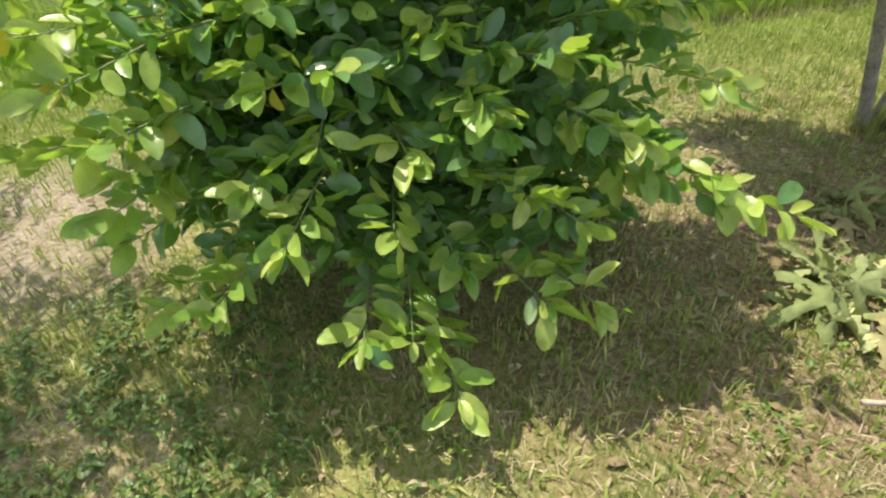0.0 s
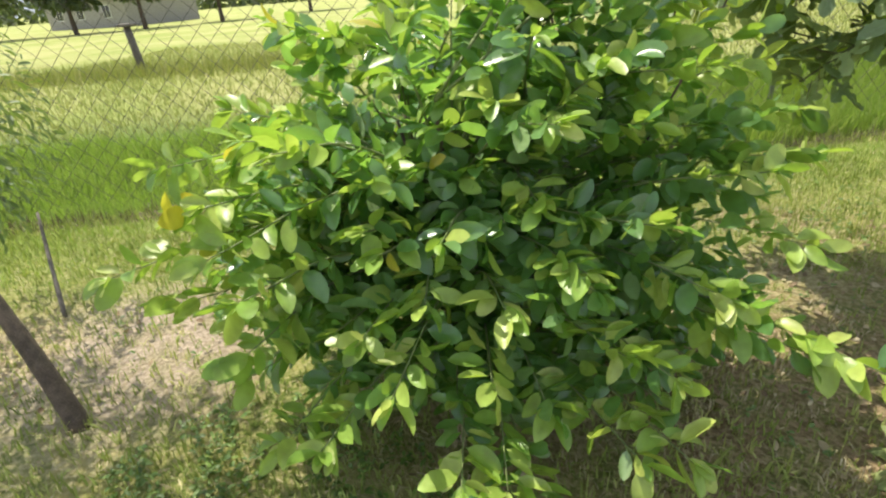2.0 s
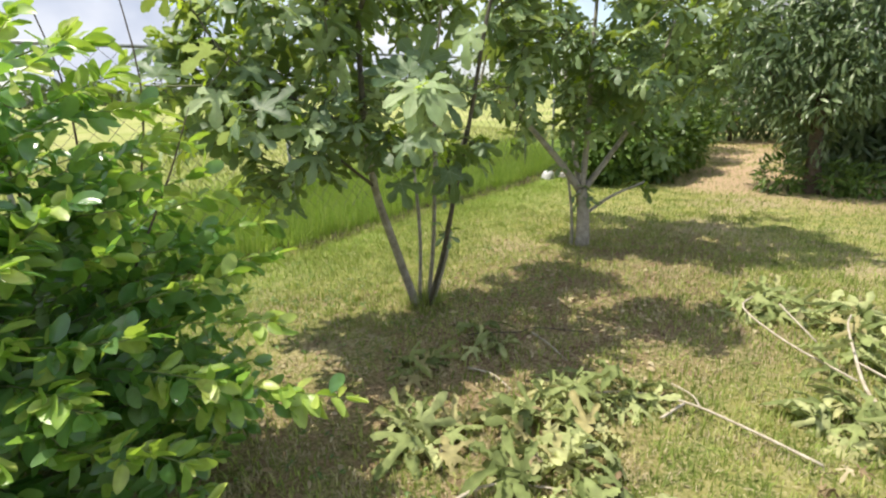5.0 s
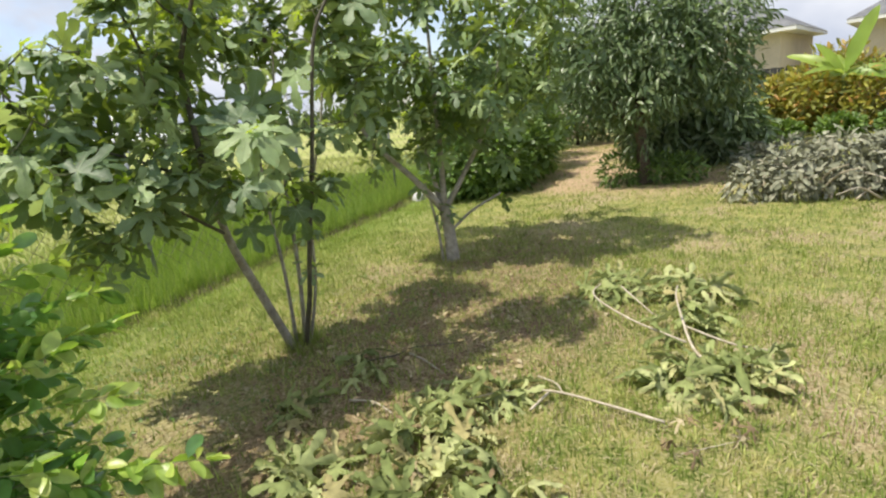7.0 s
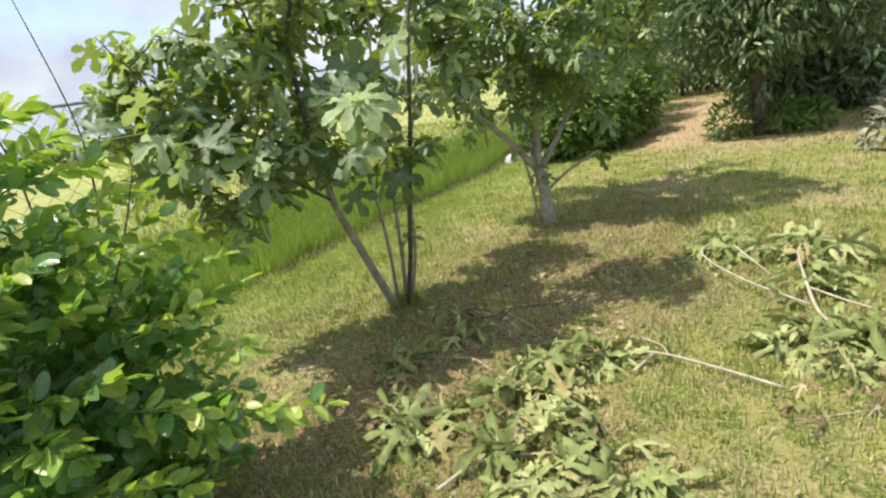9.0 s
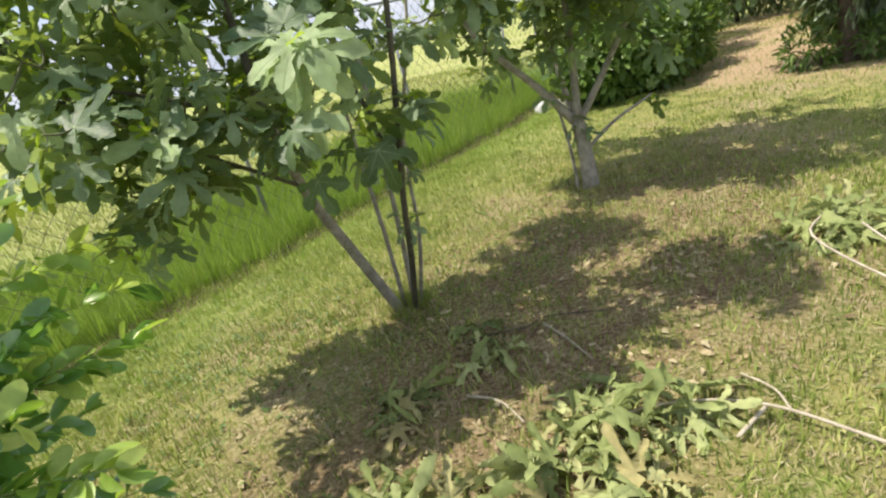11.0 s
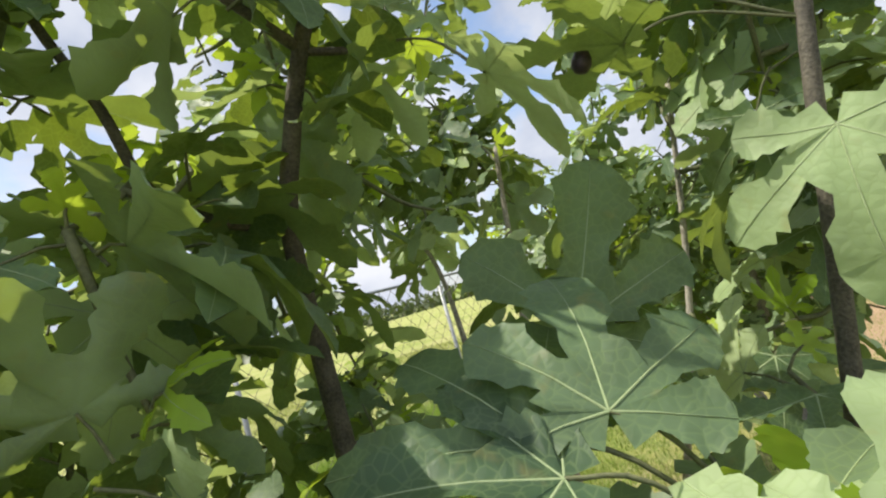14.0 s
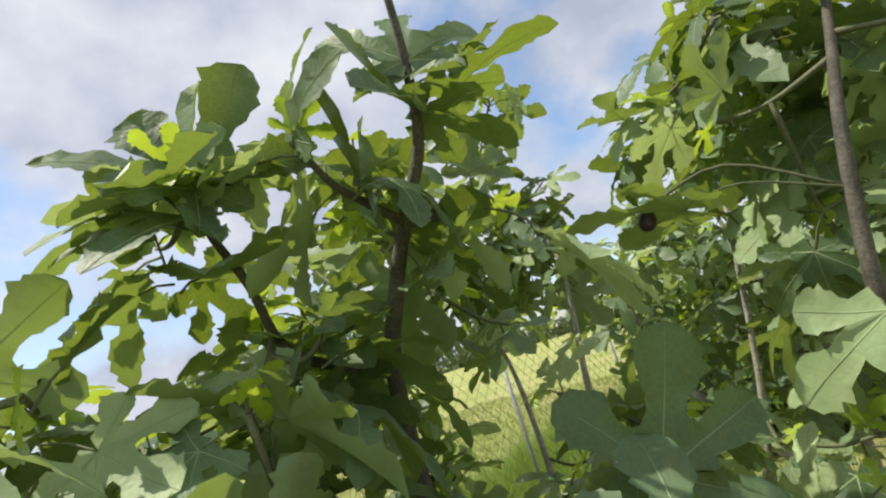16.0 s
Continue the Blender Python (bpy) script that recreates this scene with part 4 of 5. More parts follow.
B = BARK_FIG
Dk = BARK_FIG_DARK
make_fig((2.43, 2.78, 0), [
    ([(2.36, 2.80, -0.03), (2.10, 2.68, 0.60), (1.92, 2.58, 1.05), (1.84, 2.52, 1.55)], 0.036, 0.022, B),
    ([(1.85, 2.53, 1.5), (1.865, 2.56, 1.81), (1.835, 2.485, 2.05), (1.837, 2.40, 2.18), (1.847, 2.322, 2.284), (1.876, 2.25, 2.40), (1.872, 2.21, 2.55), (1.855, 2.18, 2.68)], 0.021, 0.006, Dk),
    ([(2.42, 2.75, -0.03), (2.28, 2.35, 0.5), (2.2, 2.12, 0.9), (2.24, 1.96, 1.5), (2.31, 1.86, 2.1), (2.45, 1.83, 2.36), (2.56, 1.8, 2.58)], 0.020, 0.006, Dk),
    ([(2.46, 2.80, -0.03), (2.40, 2.60, 0.6), (2.45, 2.62, 1.2), (2.56, 2.74, 1.75), (2.63, 2.76, 2.03), (2.66, 2.74, 2.28)], 0.018, 0.006, B),
    ([(2.40, 2.83, -0.03), (2.36, 2.72, 0.6), (2.42, 2.85, 1.2), (2.56, 3.02, 1.75), (2.60, 3.10, 2.0), (2.57, 3.14, 2.12)], 0.016, 0.005, B),
    ([(2.48, 2.77, -0.03), (2.46, 2.5, 0.55), (2.5, 2.45, 1.1), (2.62, 2.3, 1.7), (2.66, 2.2, 2.2)], 0.014, 0.006, B),
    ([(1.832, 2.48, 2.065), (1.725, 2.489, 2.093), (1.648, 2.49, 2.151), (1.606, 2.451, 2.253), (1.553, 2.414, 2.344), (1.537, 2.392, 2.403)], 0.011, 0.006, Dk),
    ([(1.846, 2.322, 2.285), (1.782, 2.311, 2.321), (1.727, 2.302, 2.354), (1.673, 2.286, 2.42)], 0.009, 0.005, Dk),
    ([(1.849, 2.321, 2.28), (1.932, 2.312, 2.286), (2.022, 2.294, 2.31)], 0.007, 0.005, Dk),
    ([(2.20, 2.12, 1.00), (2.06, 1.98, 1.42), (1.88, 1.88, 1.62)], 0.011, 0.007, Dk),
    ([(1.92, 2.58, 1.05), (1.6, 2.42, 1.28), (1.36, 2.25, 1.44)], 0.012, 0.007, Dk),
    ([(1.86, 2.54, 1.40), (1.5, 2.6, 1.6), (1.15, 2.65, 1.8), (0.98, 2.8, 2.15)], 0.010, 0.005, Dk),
], 21, "leafy green fig tree with several stems on the lawn",
    [(1.5, 2.55, 2.2, 0.36, 0.3, 0.28, 7), (1.82, 2.5, 1.75, 0.5, 0.45, 0.5, 10), (1.3, 2.5, 1.42, 0.55, 0.45, 0.40, 20), (1.35, 2.55, 1.88, 0.45, 0.35, 0.4, 9), (2.5, 2.15, 1.88, 0.42, 0.36, 0.5, 16), (1.5, 3.0, 1.8, 0.5, 0.4, 0.5, 15), (2.0, 3.15, 2.2, 0.5, 0.35, 0.35, 10), (1.92, 2.05, 1.38, 0.5, 0.32, 0.22, 9), (2.35, 3.05, 1.55, 0.6, 0.5, 0.45, 14), (1.8, 2.38, 2.5, 0.36, 0.26, 0.26, 4), (2.1, 2.62, 2.3, 0.38, 0.25, 0.28, 6), (2.5, 3.1, 2.6, 0.6, 0.45, 0.4, 24), (2.95, 3.3, 2.4, 0.5, 0.5, 0.4, 14), (2.78, 2.12, 2.45, 0.32, 0.3, 0.36, 14), (2.6, 1.75, 2.5, 0.2, 0.2, 0.25, 4), (1.05, 2.75, 1.75, 0.4, 0.4, 0.45, 16), (0.95, 2.9, 2.15, 0.28, 0.3, 0.3, 7), (1.05, 3.15, 1.6, 0.3, 0.3, 0.3, 8)],
    (0.12, 0.195), lambda p: p.y < 2.45,
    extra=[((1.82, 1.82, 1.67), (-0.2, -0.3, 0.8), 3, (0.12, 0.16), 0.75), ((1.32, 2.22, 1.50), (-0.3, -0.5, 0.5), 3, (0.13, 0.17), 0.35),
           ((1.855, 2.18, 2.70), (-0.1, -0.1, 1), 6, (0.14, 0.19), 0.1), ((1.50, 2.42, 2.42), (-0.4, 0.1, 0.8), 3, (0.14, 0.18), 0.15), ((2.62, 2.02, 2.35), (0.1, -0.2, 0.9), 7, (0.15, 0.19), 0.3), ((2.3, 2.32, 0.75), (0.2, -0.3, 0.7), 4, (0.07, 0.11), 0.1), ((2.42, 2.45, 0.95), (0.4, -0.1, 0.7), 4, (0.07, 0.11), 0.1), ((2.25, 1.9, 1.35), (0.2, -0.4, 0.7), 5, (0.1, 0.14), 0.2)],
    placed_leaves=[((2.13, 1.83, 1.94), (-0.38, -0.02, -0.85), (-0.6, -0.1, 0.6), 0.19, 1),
                   ((1.847, 1.99, 1.75), (0.45, 0.30, 0.74), (-0.5, -0.7, 0.45), 0.20, 0), ((1.80, 2.03, 1.74), (-0.12, 0.60, 0.60), (-0.3, -0.7, 0.6), 0.20, 0), ((1.78, 2.0, 1.72), (-0.70, 0.55, 0.2), (-0.2, -0.5, 0.8), 0.19, 0), ((2.0, 2.12, 1.80), (0.3, -0.1, 0.8), (-0.5, -0.8, 0.35), 0.20, 0),
                   ((1.541, 2.374, 2.394), (-0.78, -0.11, 0.50), (-0.35, -0.55, 0.75), 0.20, 0), ((1.532, 2.373, 2.348), (-0.96, 0.10, 0.15), (-0.1, -0.45, 0.85), 0.19, 0), ((1.541, 2.39, 2.406), (0.05, -0.4, 0.92), (-0.9, -0.3, 0.3), 0.165, 0), ((1.541, 2.39, 2.406), (0.49, -0.13, 0.86), (-0.3, -0.9, 0.2), 0.20, 0),
                   ((2.03, 2.30, 2.53), (0.45, -0.55, 0.45), (-0.3, 0.2, 0.95), 0.24, 0), ((1.875, 2.21, 2.53), (0.15, 0.15, 0.90), (-0.4, -0.75, 0.4), 0.20, 0), ((1.87, 2.21, 2.50), (0.60, 0.25, 0.55), (-0.4, -0.5, 0.7), 0.18, 0), ((1.877, 2.231, 2.454), (-0.67, 0.16, 0.72), (0.3, -0.7, 0.6), 0.185, 0), ((1.895, 2.25, 2.437), (0.85, -0.40, -0.15), (0.1, 0.2, 0.95), 0.17, 0), ((1.677, 2.29, 2.426), (-0.1, -0.3, 0.94), (-0.9, 0.1, 0.3), 0.175, 0), ((1.776, 2.303, 2.349), (-0.36, -0.47, 0.80), (0.2, -0.6, 0.7), 0.185, 0),
                   ((1.86, 2.33, 2.19), (0.40, -0.85, 0.3), (-0.3, -0.2, 0.9), 0.145, 0), ((2.17, 2.03, 2.15), (-0.48, 0.72, 0.4), (0.2, 0.1, 0.95), 0.19, 0), ((1.97, 2.11, 2.14), (0.30, -0.70, -0.45), (0.2, 0.3, 0.9), 0.155, 1),
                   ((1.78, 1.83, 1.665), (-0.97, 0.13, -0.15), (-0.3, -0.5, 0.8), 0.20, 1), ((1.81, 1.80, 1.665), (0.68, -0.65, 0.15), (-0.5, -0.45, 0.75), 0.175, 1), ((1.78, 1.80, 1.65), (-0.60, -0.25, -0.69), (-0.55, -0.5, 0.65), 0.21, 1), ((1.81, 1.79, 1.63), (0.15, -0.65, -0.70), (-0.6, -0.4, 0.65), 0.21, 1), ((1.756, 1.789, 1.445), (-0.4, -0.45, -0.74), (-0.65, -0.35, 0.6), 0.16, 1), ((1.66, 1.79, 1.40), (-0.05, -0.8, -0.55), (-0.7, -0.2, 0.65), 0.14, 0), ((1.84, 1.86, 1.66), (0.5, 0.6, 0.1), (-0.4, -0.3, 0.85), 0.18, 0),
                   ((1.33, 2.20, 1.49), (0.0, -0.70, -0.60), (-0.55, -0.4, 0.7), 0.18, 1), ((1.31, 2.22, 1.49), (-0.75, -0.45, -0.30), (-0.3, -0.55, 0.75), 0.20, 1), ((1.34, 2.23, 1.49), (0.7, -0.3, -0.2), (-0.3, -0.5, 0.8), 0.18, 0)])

make_fig((4.63, 2.98, 0), [
    ([(4.63, 2.98, -0.03), (4.62, 2.97, 0.12), (4.615, 2.975, 0.35), (4.60, 3.0, 0.62)], 0.078, 0.056, B),
    ([(4.60, 3.0, 0.58), (4.38, 3.16, 0.95), (4.0, 3.4, 1.5), (3.85, 3.5, 2.1)], 0.042, 0.012, B),
    ([(4.61, 3.0, 0.58), (4.60, 2.95, 1.2), (4.56, 2.9, 2.0), (4.6, 2.9, 2.7)], 0.036, 0.012, B),
    ([(4.62, 3.0, 0.58), (4.85, 2.85, 0.95), (5.05, 2.6, 1.5), (5.25, 2.5, 2.2)], 0.034, 0.012, B),
    ([(4.6, 3.02, 0.58), (4.8, 3.3, 1.1), (5.0, 3.6, 1.8), (5.1, 3.7, 2.5)], 0.03, 0.01, B),
    ([(4.545, 3.05, -0.03), (4.535, 3.06, 0.35), (4.50, 3.08, 0.66), (4.46, 3.10, 0.9)], 0.017, 0.010, B),
    ([(4.65, 2.95, 0.36), (4.95, 2.88, 0.5), (5.35, 2.75, 0.62)], 0.018, 0.012, B),
], 33, "broad green fig tree on a short pale grey trunk",
    [(4.3, 3.2, 1.7, 0.8, 0.7, 0.7, 40), (5.2, 2.5, 1.7, 0.9, 0.8, 0.75, 46), (4.7, 3.0, 2.5, 0.9, 0.8, 0.6, 44), (5.0, 3.7, 1.9, 0.8, 0.7, 0.7, 32), (4.0, 3.5, 2.1, 0.6, 0.5, 0.5, 18), (5.5, 2.2, 2.3, 0.6, 0.6, 0.5, 18), (5.8, 2.8, 2.2, 0.7, 0.7, 0.55, 18), (4.5, 2.35, 2.0, 0.6, 0.5, 0.5, 14), (5.0, 2.1, 2.7, 0.7, 0.6, 0.5, 14)],
    (0.12, 0.185), lambda p: p.x < 4.0, n_leaves=(4, 6))


def make_fruit():
    v, f = lathe([(0.002, 0.0), (0.006, -0.004), (0.010, -0.014), (0.015, -0.026), (0.015, -0.036), (0.009, -0.045), (0.002, -0.047)], 12)
    ob = new("fig_fruit", mesh_from("fig_fruit", v, f, FIG_FRUIT))
    ob.matrix_world = pose(2.165, 2.085, 2.185, 15, 10, 0)
    tagged(ob, "small dark ripe fig hanging from a twig", "fruit")
    t = Tubes()
    t.add(spline([(2.31, 1.86, 2.1), (2.24, 1.98, 2.2), (2.165, 2.085, 2.18)], 4), 0.003, 5)
    st = part("stalk", t.mesh("stalk", FIG_TWIG), ob)
    st.matrix_parent_inverse = ob.matrix_world.inverted()


# ---------------------------------------------------------------- cut branches on the lawn
def make_cut_branch(name, pts, r0, clumps, label, seed, leafmat=WILTED, sizes=(0.14, 0.23), side=()):
    rng = random.Random(seed)
    base = Vector((*pts[0][:2], 0))
    owner = thing(name, base, label, "cut branch", "cut fig branches on the lawn")
    path = spline(pts, 5)
    t = Tubes()
    t.add(path, [r0 * (1 - 0.55 * i / (len(path) - 1)) for i in range(len(path))], 7)
    part("stick", t.mesh("stick", STICK, base), owner)
    for q, rr in side:
        t = Tubes()
        t.add(spline(q, 4), rr, 6)
        part("side_twig", t.mesh("side_twig", STICK, base), owner)
    placed, dead = [], []
    for cx, cy, spread, n in clumps:
        for k in range(n):
            a = rng.uniform(0, 6.28)
            q = spread * math.sqrt(rng.random())
            at = Vector((cx + math.cos(a) * q, cy + math.sin(a) * q, 0.03 + 0.15 * rng.random() ** 1.6 * (1.2 - q / spread)))
            d = Vector((math.cos(a + rng.uniform(-1, 1)), math.sin(a + rng.uniform(-1, 1)), rng.uniform(-0.35, 0.25)))
            nrm = Vector((0, 0, 1)) + rand_dir(rng) * 0.95
            withered = rng.random() < 0.06
            item = (leaf_frame(at, d, nrm, rng.uniform(*sizes) * (0.5 if withered else 1)), rng.randrange(len(WILT)))
            (dead if withered else placed).append(item)
    for pl, mat, lim in ((placed, leafmat, 90), (dead, DEAD, 20)):
        put_leaves(owner, pl, WILT, mat, [mesh_from("leaf", v, f, mat) for v, f in WILT], lambda p: True, base, lim)
    return owner


WILT = [palm_leaf(RNG, *spec)[:2] for spec in ((0.45, -0.08, 0.26, 0.125, 0.05, 0.5), (0.35, 0.12, 0.22, 0.11, 0.06, 0.6), (0.8, -0.06, 0.30, 0.14, 0.05, 0.6), (0.2, 0.18, 0.24, 0.10, 0.06, 0.6), (0.6, 0.08, 0.20, 0.12, 0.06, 0.7))]
make_cut_branch("cut_fig_branch", [(2.64, 0.08, 0.03), (2.63, 0.4, 0.05), (2.6, 0.7, 0.06), (2.45, 0.95, 0.06), (2.2, 1.15, 0.05)], 0.0085,
                [(1.95, 1.12, 0.22, 22), (2.25, 1.05, 0.18, 15), (2.45, 0.95, 0.16, 8), (1.62, 0.78, 0.2, 19), (1.95, 0.78, 0.16, 10)], "cut fig branch with wilted pale green leaves lying on the lawn", 41,
                side=(([(2.6, 0.7, 0.05), (2.42, 0.72, 0.03)], 0.008), ([(2.62, 0.62, 0.05), (2.72, 0.72, 0.04), (2.76, 0.86, 0.03)], 0.005)))
make_cut_branch("cut_fig_branch", [(1.2, 0.95, 0.03), (1.45, 0.9, 0.04), (1.7, 0.62, 0.05)], 0.009, [(1.38, 1.38, 0.2, 18), (1.5, 0.55, 0.18, 16), (1.72, 0.42, 0.2, 16)], "small cut fig branch with wilted curling leaves on the lawn", 42)
make_cut_branch("cut_fig_branch", [(3.3, 0.02, 0.03), (3.40, 0.15, 0.08), (3.7, 0.3, 0.14), (4.0, 0.42, 0.16), (4.15, 0.45, 0.18)], 0.011,
                [(3.05, 0.05, 0.22, 30), (3.35, -0.18, 0.2, 18), (4.25, 0.3, 0.24, 20), (4.2, 0.98, 0.26, 30), (4.45, 0.55, 0.2, 10), (3.7, 0.3, 0.2, 8)], "large cut fig branch with limp leaves on the lawn", 43,
                side=(([(3.45, 0.2, 0.08), (3.62, 0.62, 0.1), (3.9, 1.0, 0.12), (4.2, 1.05, 0.12)], 0.007), ([(3.6, 0.26, 0.12), (3.55, -0.05, 0.07), (3.6, -0.3, 0.05)], 0.007), ([(3.75, 0.5, 0.1), (3.95, 0.8, 0.2)], 0.006)))
make_cut_branch("cut_fig_branch", [(2.45, -0.05, 0.02), (2.6, -0.2, 0.03), (2.7, -0.28, 0.02)], 0.003, [(2.5, -0.05, 0.1, 7), (2.75, -0.25, 0.1, 5)], "small dried fig twig with brown curled leaves", 44, leafmat=DEAD, sizes=(0.04, 0.07))
make_cut_branch("fallen_fig_leaves", [(1.72, 1.92, 0.012), (1.85, 2.0, 0.015), (1.92, 2.1, 0.012)], 0.004, [(1.74, 1.95, 0.14, 9), (2.3, 2.0, 0.2, 6)], "few wilted fig leaves lying in the shade", 45)


def make_stick(pts, r, label, mat=STICK):
    t = Tubes()
    path = spline(pts, 5)
    rng = random.Random(int(r * 1e5))
    t.add(path, [r * (1 - 0.4 * i / len(path)) * rng.uniform(0.88, 1.12) for i in range(len(path))], 7)
    base = Vector((*pts[0][:2], 0))
    ob = new("stick", t.mesh("stick", mat, base))
    ob.location = base
    tagged(ob, label, "stick", "loose sticks on the lawn")


make_stick([(2.02, 1.76, 0.015), (2.08, 1.6, 0.016), (2.05, 1.42, 0.012)], 0.008, "thin pale stick lying on the lawn")
make_stick([(2.67, 1.85, 0.012), (2.62, 1.65, 0.02), (2.55, 1.44, 0.012)], 0.007, "thin grey stick lying in leaf litter")
make_stick([(2.3, 2.12, 0.012), (2.42, 2.02, 0.03), (2.6, 1.9, 0.02), (2.72, 1.86, 0.03), (2.95, 1.62, 0.012)], 0.0045, "crooked dark twig lying in the shade", BARK_FIG_DARK)
make_stick([(1.35, 1.15, 0.01), (1.45, 1.3, 0.015), (1.42, 1.5, 0.01)], 0.006, "thin dark stick lying on the lawn", BARK_FIG_DARK)


def make_litter():
    rng = random.Random(5)
    placed = []
    for cx, cy, r, n in ((2.6, 2.1, 1.3, 800), (1.5, 2.0, 0.8, 260), (4.4, 2.2, 1.5, 620), (0.2, 1.2, 1.0, 160), (9.4, 2.2, 1.8, 160), (2.2, 0.8, 1.2, 35), (-1.8, 1.9, 0.7, 50)):
        for k in range(n):
            a, q = rng.uniform(0, 6.28), r * math.sqrt(rng.random())
            at = Vector((cx + math.cos(a) * q, cy + math.sin(a) * q, 0.018))
            if at.y > edge_y(at.x):
                continue
            placed.append((leaf_frame(at, rand_dir(rng, -0.2, 0.2), Vector((0, 0, 1)) + rand_dir(rng) * 0.7, rng.choice((0.02, 0.025, 0.03, 0.035, 0.045, 0.06))), rng.randrange(4)))
    ob = new("leaf_litter", scatter_mesh("leaf_litter", OVALS, placed, DEAD))
    tagged(ob, "dry brown fallen leaves scattered under the trees", "leaf litter", kind="stuff")


make_litter()
make_fruit()


def make_weeds():
    rng = random.Random(15)
    placed = []
    for cx, cy, r, n in ((-0.95, 0.95, 0.7, 3600), (-1.3, 0.7, 0.6, 1800), (-0.35, 0.8, 0.4, 300), (1.0, 1.2, 0.7, 250), (-1.6, 2.6, 0.8, 700), (3.2, 2.9, 0.9, 700), (1.4, 3.0, 0.9, 900), (1.6, 3.8, 0.8, 900)):
        for k in range(n // 3):
            a, q = rng.uniform(0, 6.28), r * math.sqrt(rng.random())
            at = Vector((cx + math.cos(a) * q, cy + math.sin(a) * q, 0))
            if at.y > edge_y(at.x) or noise.noise(Vector((at.x * 5, at.y * 5, 2))) < -0.1:
                continue
            for j in range(3):
                d = rand_dir(rng, 0.0, 0.5)
                placed.append((leaf_frame(at + Vector((0, 0, rng.uniform(0.012, 0.04))), d, Vector((0, 0, 1)) + rand_dir(rng) * 0.5, rng.uniform(0.014, 0.034)), rng.randrange(4)))
    ob = new("lawn_weed", scatter_mesh("lawn_weed", OVALS, placed, SHRUB))
    tagged(ob, "small green broad-leaved weeds growing in the lawn", "weeds", kind="stuff")


make_weeds()


# ---------------------------------------------------------------- other plants
def crown_leaves(rng, blobs, count, templates, sizes, hang=0.0, flat=0.6):
    """Leaves spread through the shells of overlapping uneven blobs."""
    out = []
    weights = [b[3] * b[3] for b in blobs]
    for k in range(count):
        cx, cy, cz, r, sz = rng.choices(blobs, weights)[0]
        d = rand_dir(rng)
        q = r * rng.uniform(0.35, 1.0) ** 0.45 * (1 + 0.25 * noise.noise(d * 2.2 + Vector((cx, cy, cz))))
        at = Vector((cx + d.x * q, cy + d.y * q, cz + d.z * q * sz))
        if at.z < 0.04:
            continue
        along = (d + rand_dir(rng) * 0.8 + Vector((0, 0, -hang))).normalized()
        nrm = Vector((0, 0, flat)) + d * 0.5 + rand_dir(rng) * 0.6
        out.append((leaf_frame(at, along, nrm, rng.uniform(*sizes)), rng.randrange(len(templates))))
    return out


def make_plant(name, base, label, category, stems, blobs, count, templates, sizes, mat, bark, hang=0.0, seed=1, group=""):
    rng = random.Random(seed)
    base = Vector(base)
    owner = thing(name, base, label, category, group)
    for pts, r0, r1 in stems:
        limb(owner, pts, r0, r1, bark, "trunk" if r0 > 0.05 else "branch")
    placed = crown_leaves(rng, blobs, count, templates, sizes, hang)
    o = Matrix.Translation(-base)
    ob = part("crown", scatter_mesh("crown", templates, [(o @ m, k) for m, k in placed], mat), owner)
    tagged(ob, kind="stuff")
    return owner


make_plant("sapling", (-1.92, 1.44, 0), "young tree with a leaning dark trunk and fine leaves", "tree",
           [([(-1.90, 1.44, -0.03), (-2.05, 1.52, 0.28), (-2.25, 1.62, 0.62), (-2.5, 1.75, 1.1)], 0.046, 0.02), ([(-2.25, 1.62, 0.62), (-2.6, 2.1, 1.0), (-2.75, 2.4, 1.3)], 0.014, 0.006), ([(-2.5, 1.75, 1.05), (-2.75, 1.9, 1.6), (-2.6, 1.8, 2.4)], 0.02, 0.008), ([(-2.72, 1.88, 1.5), (-2.4, 1.7, 2.0), (-2.0, 1.5, 2.5)], 0.012, 0.006)],
           [(-2.85, 2.35, 1.15, 0.42, 1.3), (-2.9, 1.9, 1.6, 0.45, 0.9), (-3.1, 2.5, 0.75, 0.3, 1.2), (-2.35, 1.9, 2.5, 0.6, 0.6), (-2.9, 1.8, 2.4, 0.7, 0.7), (-1.9, 1.5, 2.5, 0.5, 0.5), (-2.5, 1.3, 2.6, 0.6, 0.6)], 7000, NARROW, (0.045, 0.085), FINE_LEAF, BARK_DARK, 0.6, seed=51)
make_stick([(-2.66, 2.26, -0.01), (-2.8, 2.45, 0.25), (-2.95, 2.65, 0.5)], 0.014, "thin grey stake leaning in the lawn", WOOD_OLD)

